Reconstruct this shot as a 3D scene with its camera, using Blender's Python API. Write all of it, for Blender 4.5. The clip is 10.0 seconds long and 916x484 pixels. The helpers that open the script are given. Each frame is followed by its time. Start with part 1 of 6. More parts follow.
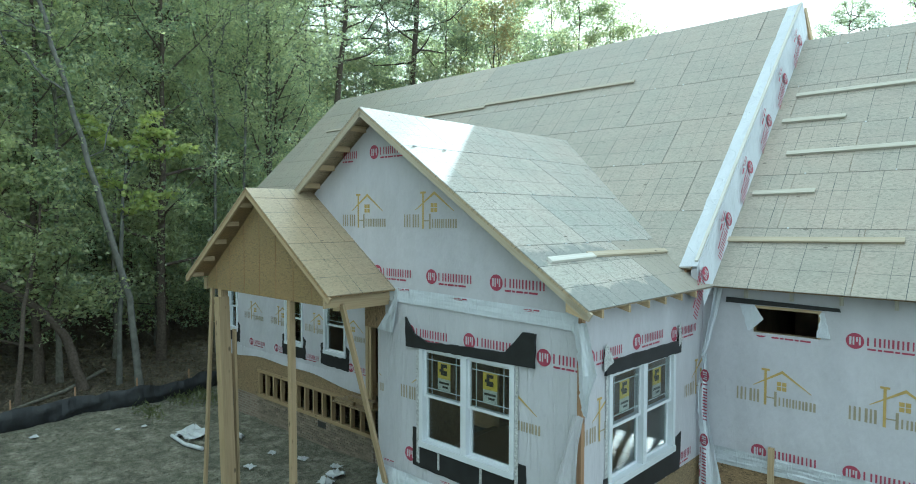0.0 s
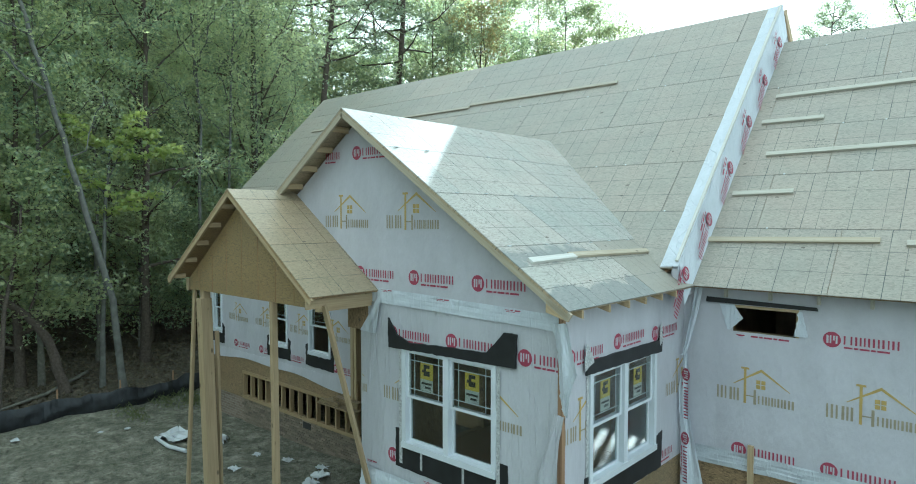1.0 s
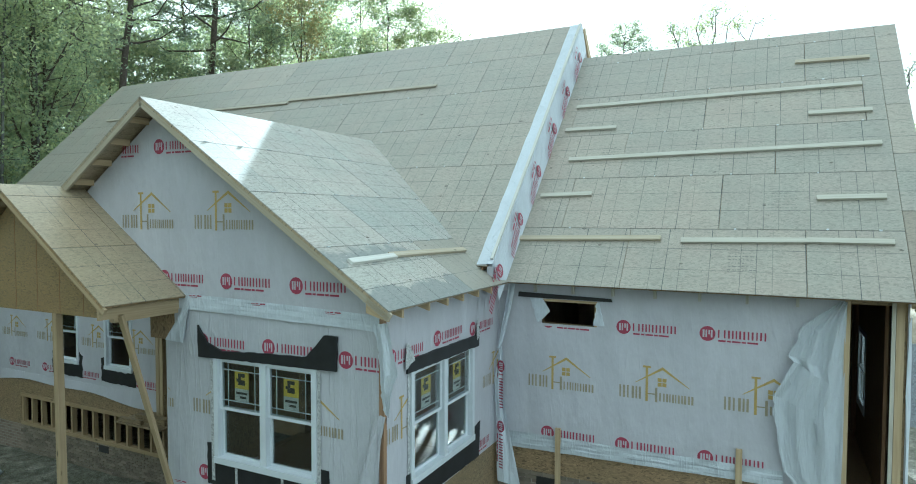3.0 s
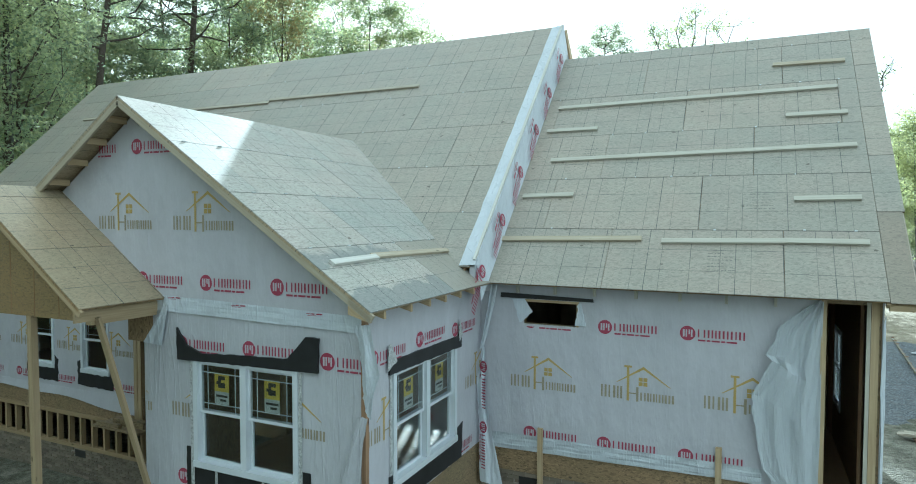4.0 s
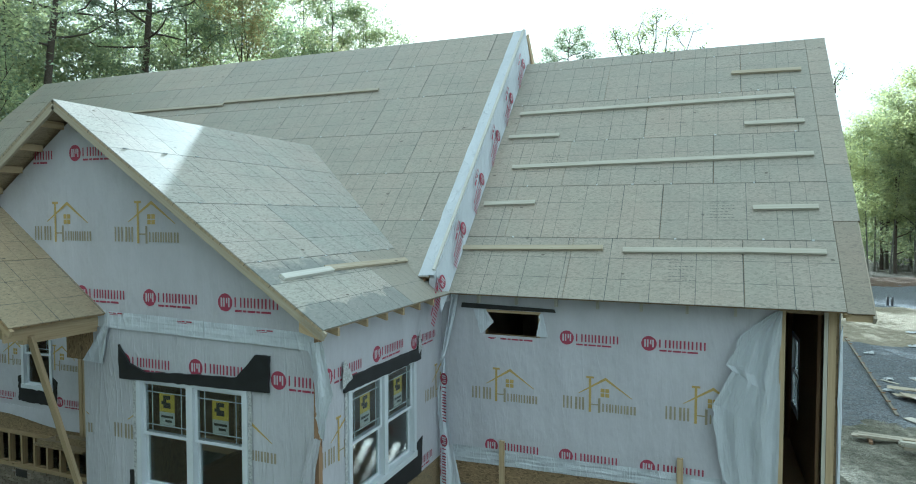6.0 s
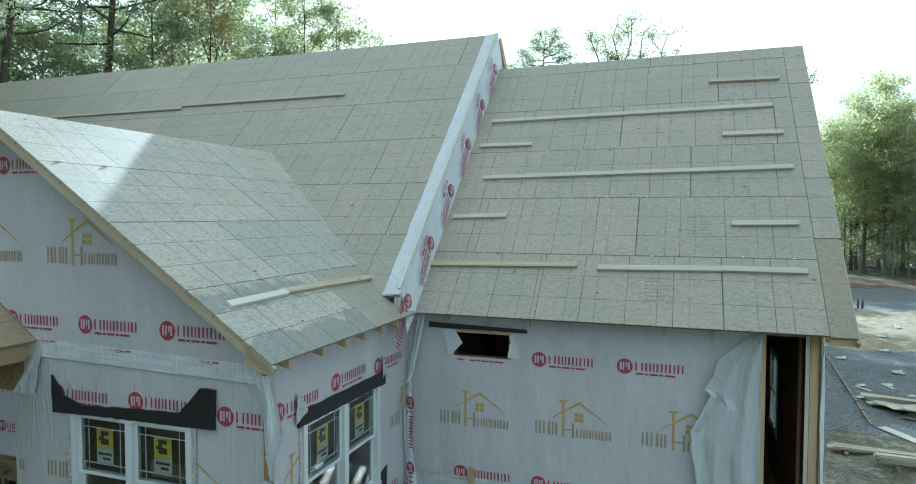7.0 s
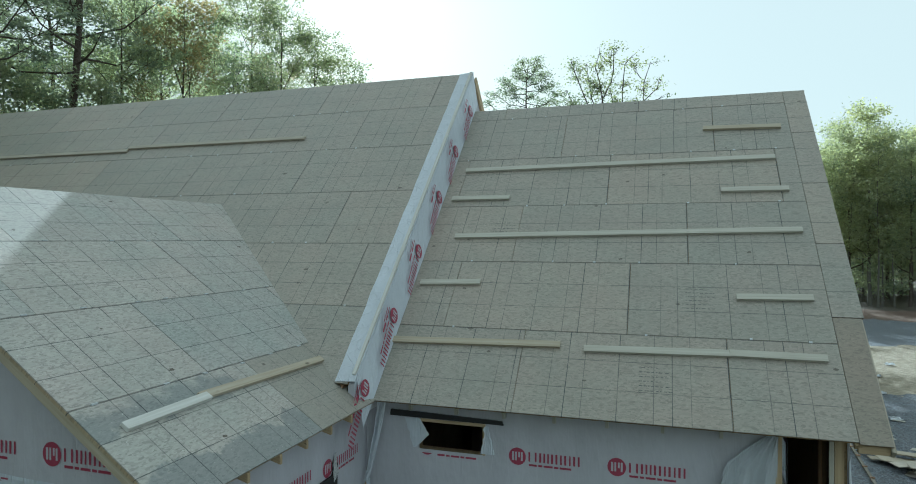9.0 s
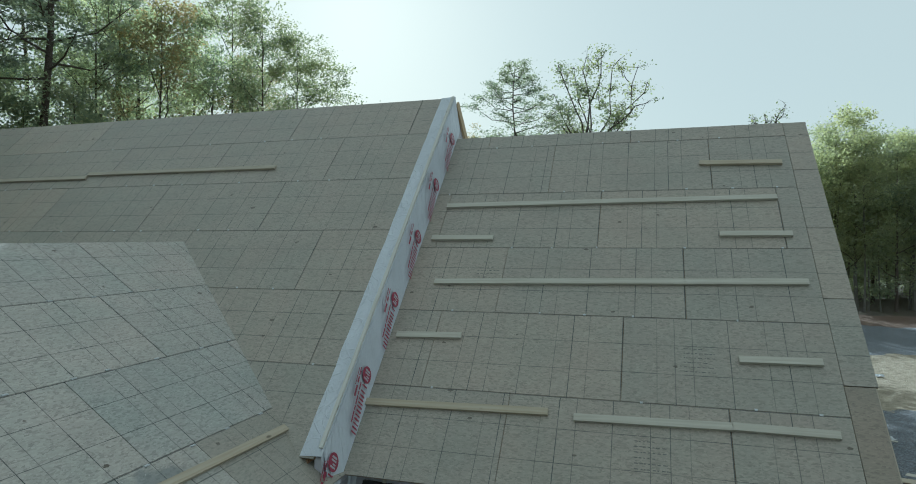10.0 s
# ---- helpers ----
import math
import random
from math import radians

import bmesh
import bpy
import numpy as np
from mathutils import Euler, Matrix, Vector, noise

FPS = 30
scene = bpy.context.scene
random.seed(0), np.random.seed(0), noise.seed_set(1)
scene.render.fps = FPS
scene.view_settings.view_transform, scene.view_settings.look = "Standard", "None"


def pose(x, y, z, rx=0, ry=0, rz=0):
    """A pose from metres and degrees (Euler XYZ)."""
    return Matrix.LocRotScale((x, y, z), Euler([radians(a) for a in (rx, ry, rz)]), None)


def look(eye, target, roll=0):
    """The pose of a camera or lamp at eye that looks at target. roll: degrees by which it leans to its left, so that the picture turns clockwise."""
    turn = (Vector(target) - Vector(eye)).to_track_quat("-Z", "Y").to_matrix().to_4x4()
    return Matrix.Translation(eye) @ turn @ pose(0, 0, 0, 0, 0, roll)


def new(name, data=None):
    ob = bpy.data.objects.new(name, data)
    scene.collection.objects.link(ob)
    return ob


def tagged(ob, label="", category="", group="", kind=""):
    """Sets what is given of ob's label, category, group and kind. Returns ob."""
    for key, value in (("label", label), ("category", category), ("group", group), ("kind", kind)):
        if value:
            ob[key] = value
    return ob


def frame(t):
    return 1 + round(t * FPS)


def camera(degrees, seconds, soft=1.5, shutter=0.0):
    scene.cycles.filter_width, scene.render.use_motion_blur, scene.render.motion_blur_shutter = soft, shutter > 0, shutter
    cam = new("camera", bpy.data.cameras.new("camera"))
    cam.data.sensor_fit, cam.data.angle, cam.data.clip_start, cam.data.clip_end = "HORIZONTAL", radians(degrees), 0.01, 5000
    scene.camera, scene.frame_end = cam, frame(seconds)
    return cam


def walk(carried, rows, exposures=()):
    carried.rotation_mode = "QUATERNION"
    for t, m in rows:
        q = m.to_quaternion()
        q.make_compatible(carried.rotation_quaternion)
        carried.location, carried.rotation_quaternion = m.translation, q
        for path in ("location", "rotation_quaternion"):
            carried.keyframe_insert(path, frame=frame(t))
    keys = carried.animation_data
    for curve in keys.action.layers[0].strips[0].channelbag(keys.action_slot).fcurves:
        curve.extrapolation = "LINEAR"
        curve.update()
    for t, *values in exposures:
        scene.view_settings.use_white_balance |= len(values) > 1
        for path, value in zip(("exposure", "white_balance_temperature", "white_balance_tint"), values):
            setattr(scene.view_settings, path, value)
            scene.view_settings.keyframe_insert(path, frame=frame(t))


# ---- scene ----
cam = camera(71.8, 10.0, 1.0)
PATH = [
    (0, (-0.231, 0.1, 5.039), (-1.596, 1.56, 4.961), 0.1),
    (0.5, (-0.178, 0.117, 5.061), (-1.544, 1.577, 4.981), -0.0),
    (1, (-0.151, 0.147, 5.056), (-1.489, 1.631, 4.977), 0.0),
    (1.5, (-0.114, 0.175, 5.071), (-1.354, 1.742, 4.99), 0.0),
    (2, (-0.107, 0.197, 5.065), (-1.206, 1.867, 4.984), 0.1),
    (2.5, (-0.113, 0.205, 5.069), (-1.079, 1.955, 4.987), 0.1),
    (4, (-0.121, 0.217, 5.079), (-0.956, 2.032, 4.998), 0.1),
    (4.5, (-0.119, 0.216, 5.09), (-0.939, 2.038, 5.007), 0.1),
    (5, (-0.112, 0.231, 5.1), (-0.91, 2.062, 5.016), 0.2),
    (5.5, (-0.113, 0.304, 5.136), (-0.884, 2.147, 5.055), 0.1),
    (7, (-0.186, 1.027, 5.443), (-0.854, 2.91, 5.362), 0.1),
    (7.5, (-0.209, 1.32, 5.586), (-0.857, 3.21, 5.503), 0.1),
    (8, (-0.274, 1.632, 5.697), (-0.907, 3.529, 5.647), 0.1),
    (8.5, (-0.327, 1.952, 5.86), (-0.952, 3.852, 5.853), 0.1),
    (9, (-0.366, 2.282, 6.07), (-0.989, 4.182, 6.062), 0.0),
    (9.5, (-0.458, 2.612, 6.35), (-1.057, 4.521, 6.336), 0.0),
    (10, (-0.481, 3.003, 6.766), (-1.067, 4.916, 6.75), -0.1),
]
walk(cam, [(t, look(eye, target, roll)) for t, eye, target, roll in PATH],
     [(0, 2.36, 4920, -7), (4.5, 2.0, 4900, -7), (7.5, 1.68, 4930, -6), (9, 1.18, 4980, -5), (10, 0.82, 5030, -4)])

# ---- world and sun ----
SUN_AZ, SUN_EL = 26.5, 22.8   # degrees to the left of +y, and above the horizon
world = bpy.data.worlds.new("world")
scene.world = world
world.use_nodes = True
wn = world.node_tree
sky = wn.nodes.new("ShaderNodeTexSky")
sky.sky_type = "NISHITA"
sky.sun_disc = False
sky.sun_elevation = radians(SUN_EL)
sky.sun_rotation = radians(-SUN_AZ)
sky.air_density, sky.dust_density, sky.ozone_density = 1.0, 1.5, 1.0
haze = wn.nodes.new("ShaderNodeMix")   # bright even haze over the whole sky
haze.data_type = "RGBA"
haze.inputs[0].default_value = 0.955
wn.links.new(sky.outputs[0], haze.inputs[6])
haze.inputs[7].default_value = (2.46, 2.35, 1.98, 1)
wn.links.new(haze.outputs[2], wn.nodes["Background"].inputs[0])
wn.nodes["Background"].inputs[1].default_value = 0.15
sun_data = bpy.data.lights.new("sun", "SUN")
sun_data.energy, sun_data.angle, sun_data.color = 3.5, radians(0.6), (1.0, 0.94, 0.85)
sun = new("sun", sun_data)
a, e = radians(SUN_AZ), radians(SUN_EL)
SUN_DIR = Vector((-math.sin(a) * math.cos(e), math.cos(a) * math.cos(e), math.sin(e)))
sun.matrix_world = look(SUN_DIR * 60, (0, 0, 0))

# ---- mesh helpers ----
class Build:
    """Collects boxes, sheets and tubes into one mesh with metre-scale UVs."""

    def __init__(self):
        self.v, self.f, self.uv, self.smooth = [], [], [], []

    def face(self, pts, uvs=None, smooth=False):
        n = len(self.v)
        self.v += [tuple(p) for p in pts]
        self.f.append(tuple(range(n, n + len(pts))))
        self.uv.append(uvs or [(0, 0)] * len(pts))
        self.smooth.append(smooth)
        return self

    def hexa(self, c):
        """Eight corners: four below, four above, both counter-clockwise seen from above."""
        c = [Vector(p) for p in c]
        ends = [(c[1] - c[0]).length, (c[3] - c[0]).length, (c[4] - c[0]).length]
        long = ends.index(max(ends))
        for q in ((3, 2, 1, 0), (4, 5, 6, 7), (0, 1, 5, 4), (1, 2, 6, 5), (2, 3, 7, 6), (3, 0, 4, 7)):
            p = [c[k] for k in q]
            u, w = p[1] - p[0], p[3] - p[0]
            lu, lw = u.length, w.length
            axis = (c[1] - c[0], c[3] - c[0], c[4] - c[0])[long]
            off = (c[0].x * 3.1 + c[0].y * 1.7 + c[0].z * 2.3) % 9
            if abs(u.dot(axis)) > abs(w.dot(axis)):
                uvs = [(off, 0.0), (off + lu, 0.0), (off + lu, lw), (off, lw)]
            else:
                uvs = [(off, 0.0), (off, lu), (off + lw, lu), (off + lw, 0.0)]
            self.face(p, uvs)
        return self

    def box(self, x0, x1, y0, y1, z0, z1):
        return self.hexa([(x0, y0, z0), (x1, y0, z0), (x1, y1, z0), (x0, y1, z0),
                          (x0, y0, z1), (x1, y0, z1), (x1, y1, z1), (x0, y1, z1)])

    def beam(self, a, b, w, h, up=(0, 0, 1)):
        """A board from a to b, w wide and h thick about its axis."""
        a, b = Vector(a), Vector(b)
        d = (b - a).normalized()
        up = Vector(up)
        side = d.cross(up)
        if side.length < 1e-4:
            side = d.cross(Vector((0, 1, 0)))
        side.normalize()
        top = side.cross(d).normalized()
        s, t = side * w / 2, top * h / 2
        return self.hexa([a - s - t, b - s - t, b + s - t, a + s - t, a - s + t, b - s + t, b + s + t, a + s + t])

    def tube(self, pts, radii, sides=8):
        rings = []
        for k, (p, r) in enumerate(zip(pts, radii)):
            p = Vector(p)
            d = (Vector(pts[min(k + 1, len(pts) - 1)]) - Vector(pts[max(k - 1, 0)])).normalized()
            s = d.cross(Vector((0.13, 0.97, 0.2))).normalized()
            t = s.cross(d)
            n = len(self.v)
            self.v += [tuple(p + (s * math.cos(2 * math.pi * j / sides) + t * math.sin(2 * math.pi * j / sides)) * r) for j in range(sides)]
            rings.append(n)
        for k in range(len(rings) - 1):
            for j in range(sides):
                a0, a1 = rings[k] + j, rings[k] + (j + 1) % sides
                b0, b1 = rings[k + 1] + j, rings[k + 1] + (j + 1) % sides
                self.f.append((a0, a1, b1, b0))
                self.uv.append([(j / sides, k), ((j + 1) / sides, k), ((j + 1) / sides, k + 1), (j / sides, k + 1)])
                self.smooth.append(True)
        self.f.append(tuple(rings[-1] + j for j in range(sides)))
        self.uv.append([(0, 0)] * sides)
        self.smooth.append(False)
        return self

    def mesh(self, name, material):
        me = bpy.data.meshes.new(name)
        me.from_pydata(self.v, [], self.f)
        layer = me.uv_layers.new(name="uv")
        layer.data.foreach_set("uv", [c for fuv in self.uv for p in fuv for c in p])
        me.polygons.foreach_set("use_smooth", self.smooth)
        me.materials.append(material)
        me.update()
        return me


PLACE = {}


def thing(name, label, category, loc=(0, 0, 0), group="", kind=""):
    ob = new(name)
    ob.location = loc
    ob.empty_display_size = 0.2
    PLACE[ob.name] = Vector(loc)
    return tagged(ob, label, category, group, kind)


def part(name, b, material, parent, label=""):
    ob = new(name, b if isinstance(b, bpy.types.Mesh) else b.mesh(name, material))
    ob.parent = parent
    if parent.name in PLACE:
        ob.matrix_parent_inverse = Matrix.Translation(-PLACE[parent.name])
    return tagged(ob, label)


def single(name, b, material, label, category, group="", kind=""):
    return tagged(new(name, b if isinstance(b, bpy.types.Mesh) else b.mesh(name, material)), label, category, group, kind)


# ---- materials ----
def material(name, rough=0.7, metal=0.0):
    m = bpy.data.materials.new(name)
    m.use_nodes = True
    t = m.node_tree
    p = t.nodes["Principled BSDF"]
    p.inputs["Roughness"].default_value = rough
    p.inputs["Metallic"].default_value = metal
    return m, t, p


def node(t, kind, **inputs):
    n = t.nodes.new(kind)
    for k, v in inputs.items():
        n.inputs[k.replace("_", " ")].default_value = v
    return n


def ramp(t, src, stops):
    r = t.nodes.new("ShaderNodeValToRGB")
    while len(r.color_ramp.elements) < len(stops):
        r.color_ramp.elements.new(0.5)
    for el, (pos, col) in zip(r.color_ramp.elements, stops):
        el.position, el.color = pos, (*col, 1) if len(col) == 3 else (col[0], col[0], col[0], 1)
    t.links.new(src, r.inputs[0])
    return r.outputs[0]


def noise_tex(t, vec, scale, detail=4, rough=0.55):
    n = node(t, "ShaderNodeTexNoise", Scale=scale, Detail=detail, Roughness=rough)
    if vec is not None:
        t.links.new(vec, n.inputs["Vector"])
    return n.outputs["Fac"]


def mapped(t, src, scale=(1, 1, 1), rot=(0, 0, 0), loc=(0, 0, 0)):
    m = t.nodes.new("ShaderNodeMapping")
    m.inputs["Scale"].default_value, m.inputs["Rotation"].default_value, m.inputs["Location"].default_value = scale, rot, loc
    t.links.new(src, m.inputs["Vector"])
    return m.outputs[0]


def mix(t, fac, c1, c2, mode="MIX"):
    n = t.nodes.new("ShaderNodeMix")
    n.data_type, n.blend_type = "RGBA", mode
    for name_, val in (("Factor_Float", fac), ("A_Color", c1), ("B_Color", c2)):
        sock = next(s for s in n.inputs if s.identifier == name_)
        if isinstance(val, (int, float)):
            sock.default_value = val
        elif isinstance(val, (tuple, list)):
            sock.default_value = (*val, 1)
        else:
            t.links.new(val, sock)
    return next(s for s in n.outputs if s.identifier == "Result_Color")


def calc(t, op, x, y=None, z=None):
    n = t.nodes.new("ShaderNodeMath")
    n.operation = op
    for k, v in enumerate((x, y, z)):
        if v is None:
            continue
        if isinstance(v, (int, float)):
            n.inputs[k].default_value = v
        else:
            t.links.new(v, n.inputs[k])
    return n.outputs[0]


def bump(t, p, height, strength=0.3, dist=0.01):
    b = node(t, "ShaderNodeBump", Strength=strength, Distance=dist)
    t.links.new(height, b.inputs["Height"])
    t.links.new(b.outputs[0], p.inputs["Normal"])


def base(t, p, col):
    t.links.new(col, p.inputs["Base Color"])


def uvs(t):
    return t.nodes.new("ShaderNodeTexCoord").outputs["UV"]


def where(t):
    return t.nodes.new("ShaderNodeNewGeometry").outputs["Position"]


def make_osb(name, tint, lines, contrast=1.0, gloss=0.7, damp=False):
    """Oriented strand board: pressed flakes, printed nailing lines, stains."""
    m, t, p = material(name, 0.62)
    uv = uvs(t)
    info = t.nodes.new("ShaderNodeObjectInfo").outputs["Random"]
    add = t.nodes.new("ShaderNodeVectorMath")
    t.links.new(uv, add.inputs[0])
    comb = t.nodes.new("ShaderNodeCombineXYZ")
    t.links.new(calc(t, "MULTIPLY", info, 37.0), comb.inputs[0])
    t.links.new(calc(t, "MULTIPLY", info, 91.0), comb.inputs[1])
    t.links.new(comb.outputs[0], add.inputs[1])
    pos = add.outputs[0]
    cols = []
    for k, (ang, sc) in enumerate(((0.35, 1.0), (-0.5, 1.3), (1.5, 1.1))):
        vo = node(t, "ShaderNodeTexVoronoi", Scale=1.0, Randomness=1.0)
        t.links.new(mapped(t, pos, (20 * sc, 58 * sc, 1), (0, 0, ang)), vo.inputs["Vector"])
        sep = t.nodes.new("ShaderNodeSeparateColor")
        t.links.new(vo.outputs["Color"], sep.inputs[0])
        cols.append(sep.outputs[0])
    pick = noise_tex(t, pos, 9.0, 2)
    f = mix(t, calc(t, "GREATER_THAN", pick, 0.5), cols[0], cols[1])
    f = mix(t, calc(t, "GREATER_THAN", pick, 0.62), f, cols[2])
    d = [c * (1 - 0.24 * contrast) for c in tint]
    l = [min(0.8, c * (1 + 0.18 * contrast)) for c in tint]
    col = ramp(t, f, ((0.0, d), (0.35, tint), (0.75, [c * 1.08 for c in tint]), (1.0, l)))
    stain = noise_tex(t, mapped(t, pos, (0.7, 1.6, 1)), 1.1, 5)
    col = mix(t, ramp(t, stain, ((0.4, (0.0,)), (0.75, (0.4,)))), col, [c * 0.8 for c in tint])
    speck = noise_tex(t, mapped(t, pos, (1, 2.2, 1)), 17.0, 2)
    col = mix(t, ramp(t, speck, ((0.72, (0.0,)), (0.77, (0.75,)))), col, (0.09, 0.07, 0.05))
    chip = noise_tex(t, mapped(t, pos, (1, 1.8, 1), (0, 0, 0.6)), 38.0, 2)
    col = mix(t, ramp(t, chip, ((0.62, (0.0,)), (0.70, (0.55,)))), col, [min(0.85, c * 1.4) for c in tint])
    col = mix(t, calc(t, "MULTIPLY", info, 0.7), col, mix(t, 1.0, col, (1.05, 0.97, 0.93), "MULTIPLY"))
    # sparse dark knots and torn flakes
    kn = node(t, "ShaderNodeTexVoronoi", Scale=1.0, Randomness=1.0)
    t.links.new(mapped(t, pos, (2.6, 4.4, 1), (0, 0, 0.4)), kn.inputs["Vector"])
    ks = t.nodes.new("ShaderNodeSeparateColor")
    t.links.new(kn.outputs["Color"], ks.inputs[0])
    reach = calc(t, "MULTIPLY_ADD", ks.outputs[1], 0.16, -0.055)
    knot = calc(t, "LESS_THAN", calc(t, "MULTIPLY_ADD", noise_tex(t, pos, 30.0, 2), 0.12, kn.outputs["Distance"]), calc(t, "ADD", reach, 0.06))
    col = mix(t, calc(t, "MULTIPLY", knot, 0.8), col, (0.07, 0.055, 0.04))
    tone = noise_tex(t, mapped(t, pos, (0.9, 0.9, 1), (0, 0, 0), (5, 8, 0)), 1.4, 3)
    col = mix(t, ramp(t, tone, ((0.35, (0.0,)), (0.65, (0.5,)))), col, mix(t, 1.0, col, (0.86, 0.97, 0.97), "MULTIPLY"))
    shade = calc(t, "MULTIPLY_ADD", info, 0.11, 0.945)
    n = t.nodes.new("ShaderNodeVectorMath")
    n.operation = "SCALE"
    t.links.new(col, n.inputs[0])
    t.links.new(shade, n.inputs["Scale"])
    col = n.outputs[0]
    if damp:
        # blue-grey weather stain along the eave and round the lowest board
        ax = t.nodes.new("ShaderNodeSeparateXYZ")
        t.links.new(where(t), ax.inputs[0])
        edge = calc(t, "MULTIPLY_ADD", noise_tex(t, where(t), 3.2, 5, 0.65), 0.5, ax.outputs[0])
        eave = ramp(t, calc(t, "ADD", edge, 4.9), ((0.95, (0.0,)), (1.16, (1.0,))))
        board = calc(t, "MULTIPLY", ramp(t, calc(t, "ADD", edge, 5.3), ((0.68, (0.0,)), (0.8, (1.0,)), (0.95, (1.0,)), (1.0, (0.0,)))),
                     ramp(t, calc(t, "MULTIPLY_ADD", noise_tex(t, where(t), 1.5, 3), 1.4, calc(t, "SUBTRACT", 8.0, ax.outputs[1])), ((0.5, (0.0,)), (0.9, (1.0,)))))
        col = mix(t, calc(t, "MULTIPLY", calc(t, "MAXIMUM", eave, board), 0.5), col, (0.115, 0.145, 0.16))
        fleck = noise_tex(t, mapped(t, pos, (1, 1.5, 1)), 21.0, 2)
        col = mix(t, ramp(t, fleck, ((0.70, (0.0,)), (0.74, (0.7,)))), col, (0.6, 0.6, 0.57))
    if lines:
        sep = t.nodes.new("ShaderNodeSeparateXYZ")
        t.links.new(uv, sep.inputs[0])
        wear = noise_tex(t, pos, 2.2, 3)
        total = None
        for sock, step, wide, dark in ((sep.outputs[0], 0.61, 0.009, 1.0), (sep.outputs[0], 0.4064, 0.007, 0.75), (sep.outputs[1], 0.4064, 0.008, 0.85)):
            # distance from the nearest multiple of step; the first line falls just off the sheet
            q = calc(t, "PINGPONG", calc(t, "ADD", sock, 0.012), step / 2)
            near = calc(t, "LESS_THAN", q, wide / 2)
            near = calc(t, "MULTIPLY", near, dark)
            total = near if total is None else calc(t, "MAXIMUM", total, near)
        total = calc(t, "MULTIPLY", total, ramp(t, wear, ((0.3, (0.4,)), (0.6, (1.0,)))))
        col = mix(t, total, col, (0.035, 0.042, 0.045))
    base(t, p, col)
    bump(t, p, f, 0.3, 0.002)
    p.inputs["Specular IOR Level"].default_value = gloss
    t.links.new(ramp(t, f, ((0.0, (0.78 - 0.6 * gloss,)), (1.0, (0.94 - 0.6 * gloss,)))), p.inputs["Roughness"])
    return m


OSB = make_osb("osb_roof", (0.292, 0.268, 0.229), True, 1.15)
# paler gable-slope boards; the tint also holds the sky's bluish sheen
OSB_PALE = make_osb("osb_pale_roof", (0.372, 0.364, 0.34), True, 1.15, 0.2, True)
OSB_NEW = make_osb("osb_porch", (0.335, 0.272, 0.182), True, 1.3)
OSB_WALL = make_osb("osb_wall", (0.225, 0.165, 0.095), False, 2.2, 0.4)
OSB_BROWN = make_osb("osb_weathered", (0.23, 0.2, 0.16), False, 1.1)
SUBFLOOR = make_osb("osb_subfloor", (0.26, 0.19, 0.11), False, 1.0, 0.42)
PLY = make_osb("plywood_face", (0.27, 0.185, 0.085), False, 1.6)


def make_wood(name, light, dark):
    m, t, p = material(name, 0.65)
    uv = uvs(t)
    g = noise_tex(t, mapped(t, uv, (1.2, 34, 1)), 1.0, 6, 0.6)
    big = noise_tex(t, mapped(t, uv, (0.5, 5, 1)), 1.0, 3)
    col = ramp(t, g, ((0.3, dark), (0.62, light)))
    col = mix(t, ramp(t, big, ((0.4, (0.0,)), (0.75, (0.5,)))), col, dark)
    kn = node(t, "ShaderNodeTexVoronoi", Scale=1.0)
    t.links.new(mapped(t, uv, (2.6, 6, 1)), kn.inputs["Vector"])
    col = mix(t, ramp(t, kn.outputs["Distance"], ((0.075, (0.9,)), (0.15, (0.0,)))), col, [c * 0.35 for c in dark])
    base(t, p, col)
    bump(t, p, g, 0.25, 0.002)
    return m


LUMBER = make_wood("pine_lumber", (0.45, 0.355, 0.22), (0.33, 0.245, 0.14))
LUMBER_TAN = make_wood("tan_lumber", (0.43, 0.385, 0.30), (0.33, 0.28, 0.2))
LUMBER_PALE = make_wood("pale_lumber", (0.49, 0.475, 0.42), (0.37, 0.345, 0.29))
LUMBER_WHITE = make_wood("white_washed_lumber", (0.6, 0.6, 0.575), (0.46, 0.45, 0.41))
LUMBER_POST = make_wood("post_lumber", (0.385, 0.3, 0.185), (0.285, 0.21, 0.12))
LUMBER_DARK = make_wood("weathered_lumber", (0.33, 0.21, 0.12), (0.2, 0.12, 0.07))
LUMBER_GREY = make_wood("grey_lumber", (0.43, 0.39, 0.32), (0.29, 0.26, 0.2))


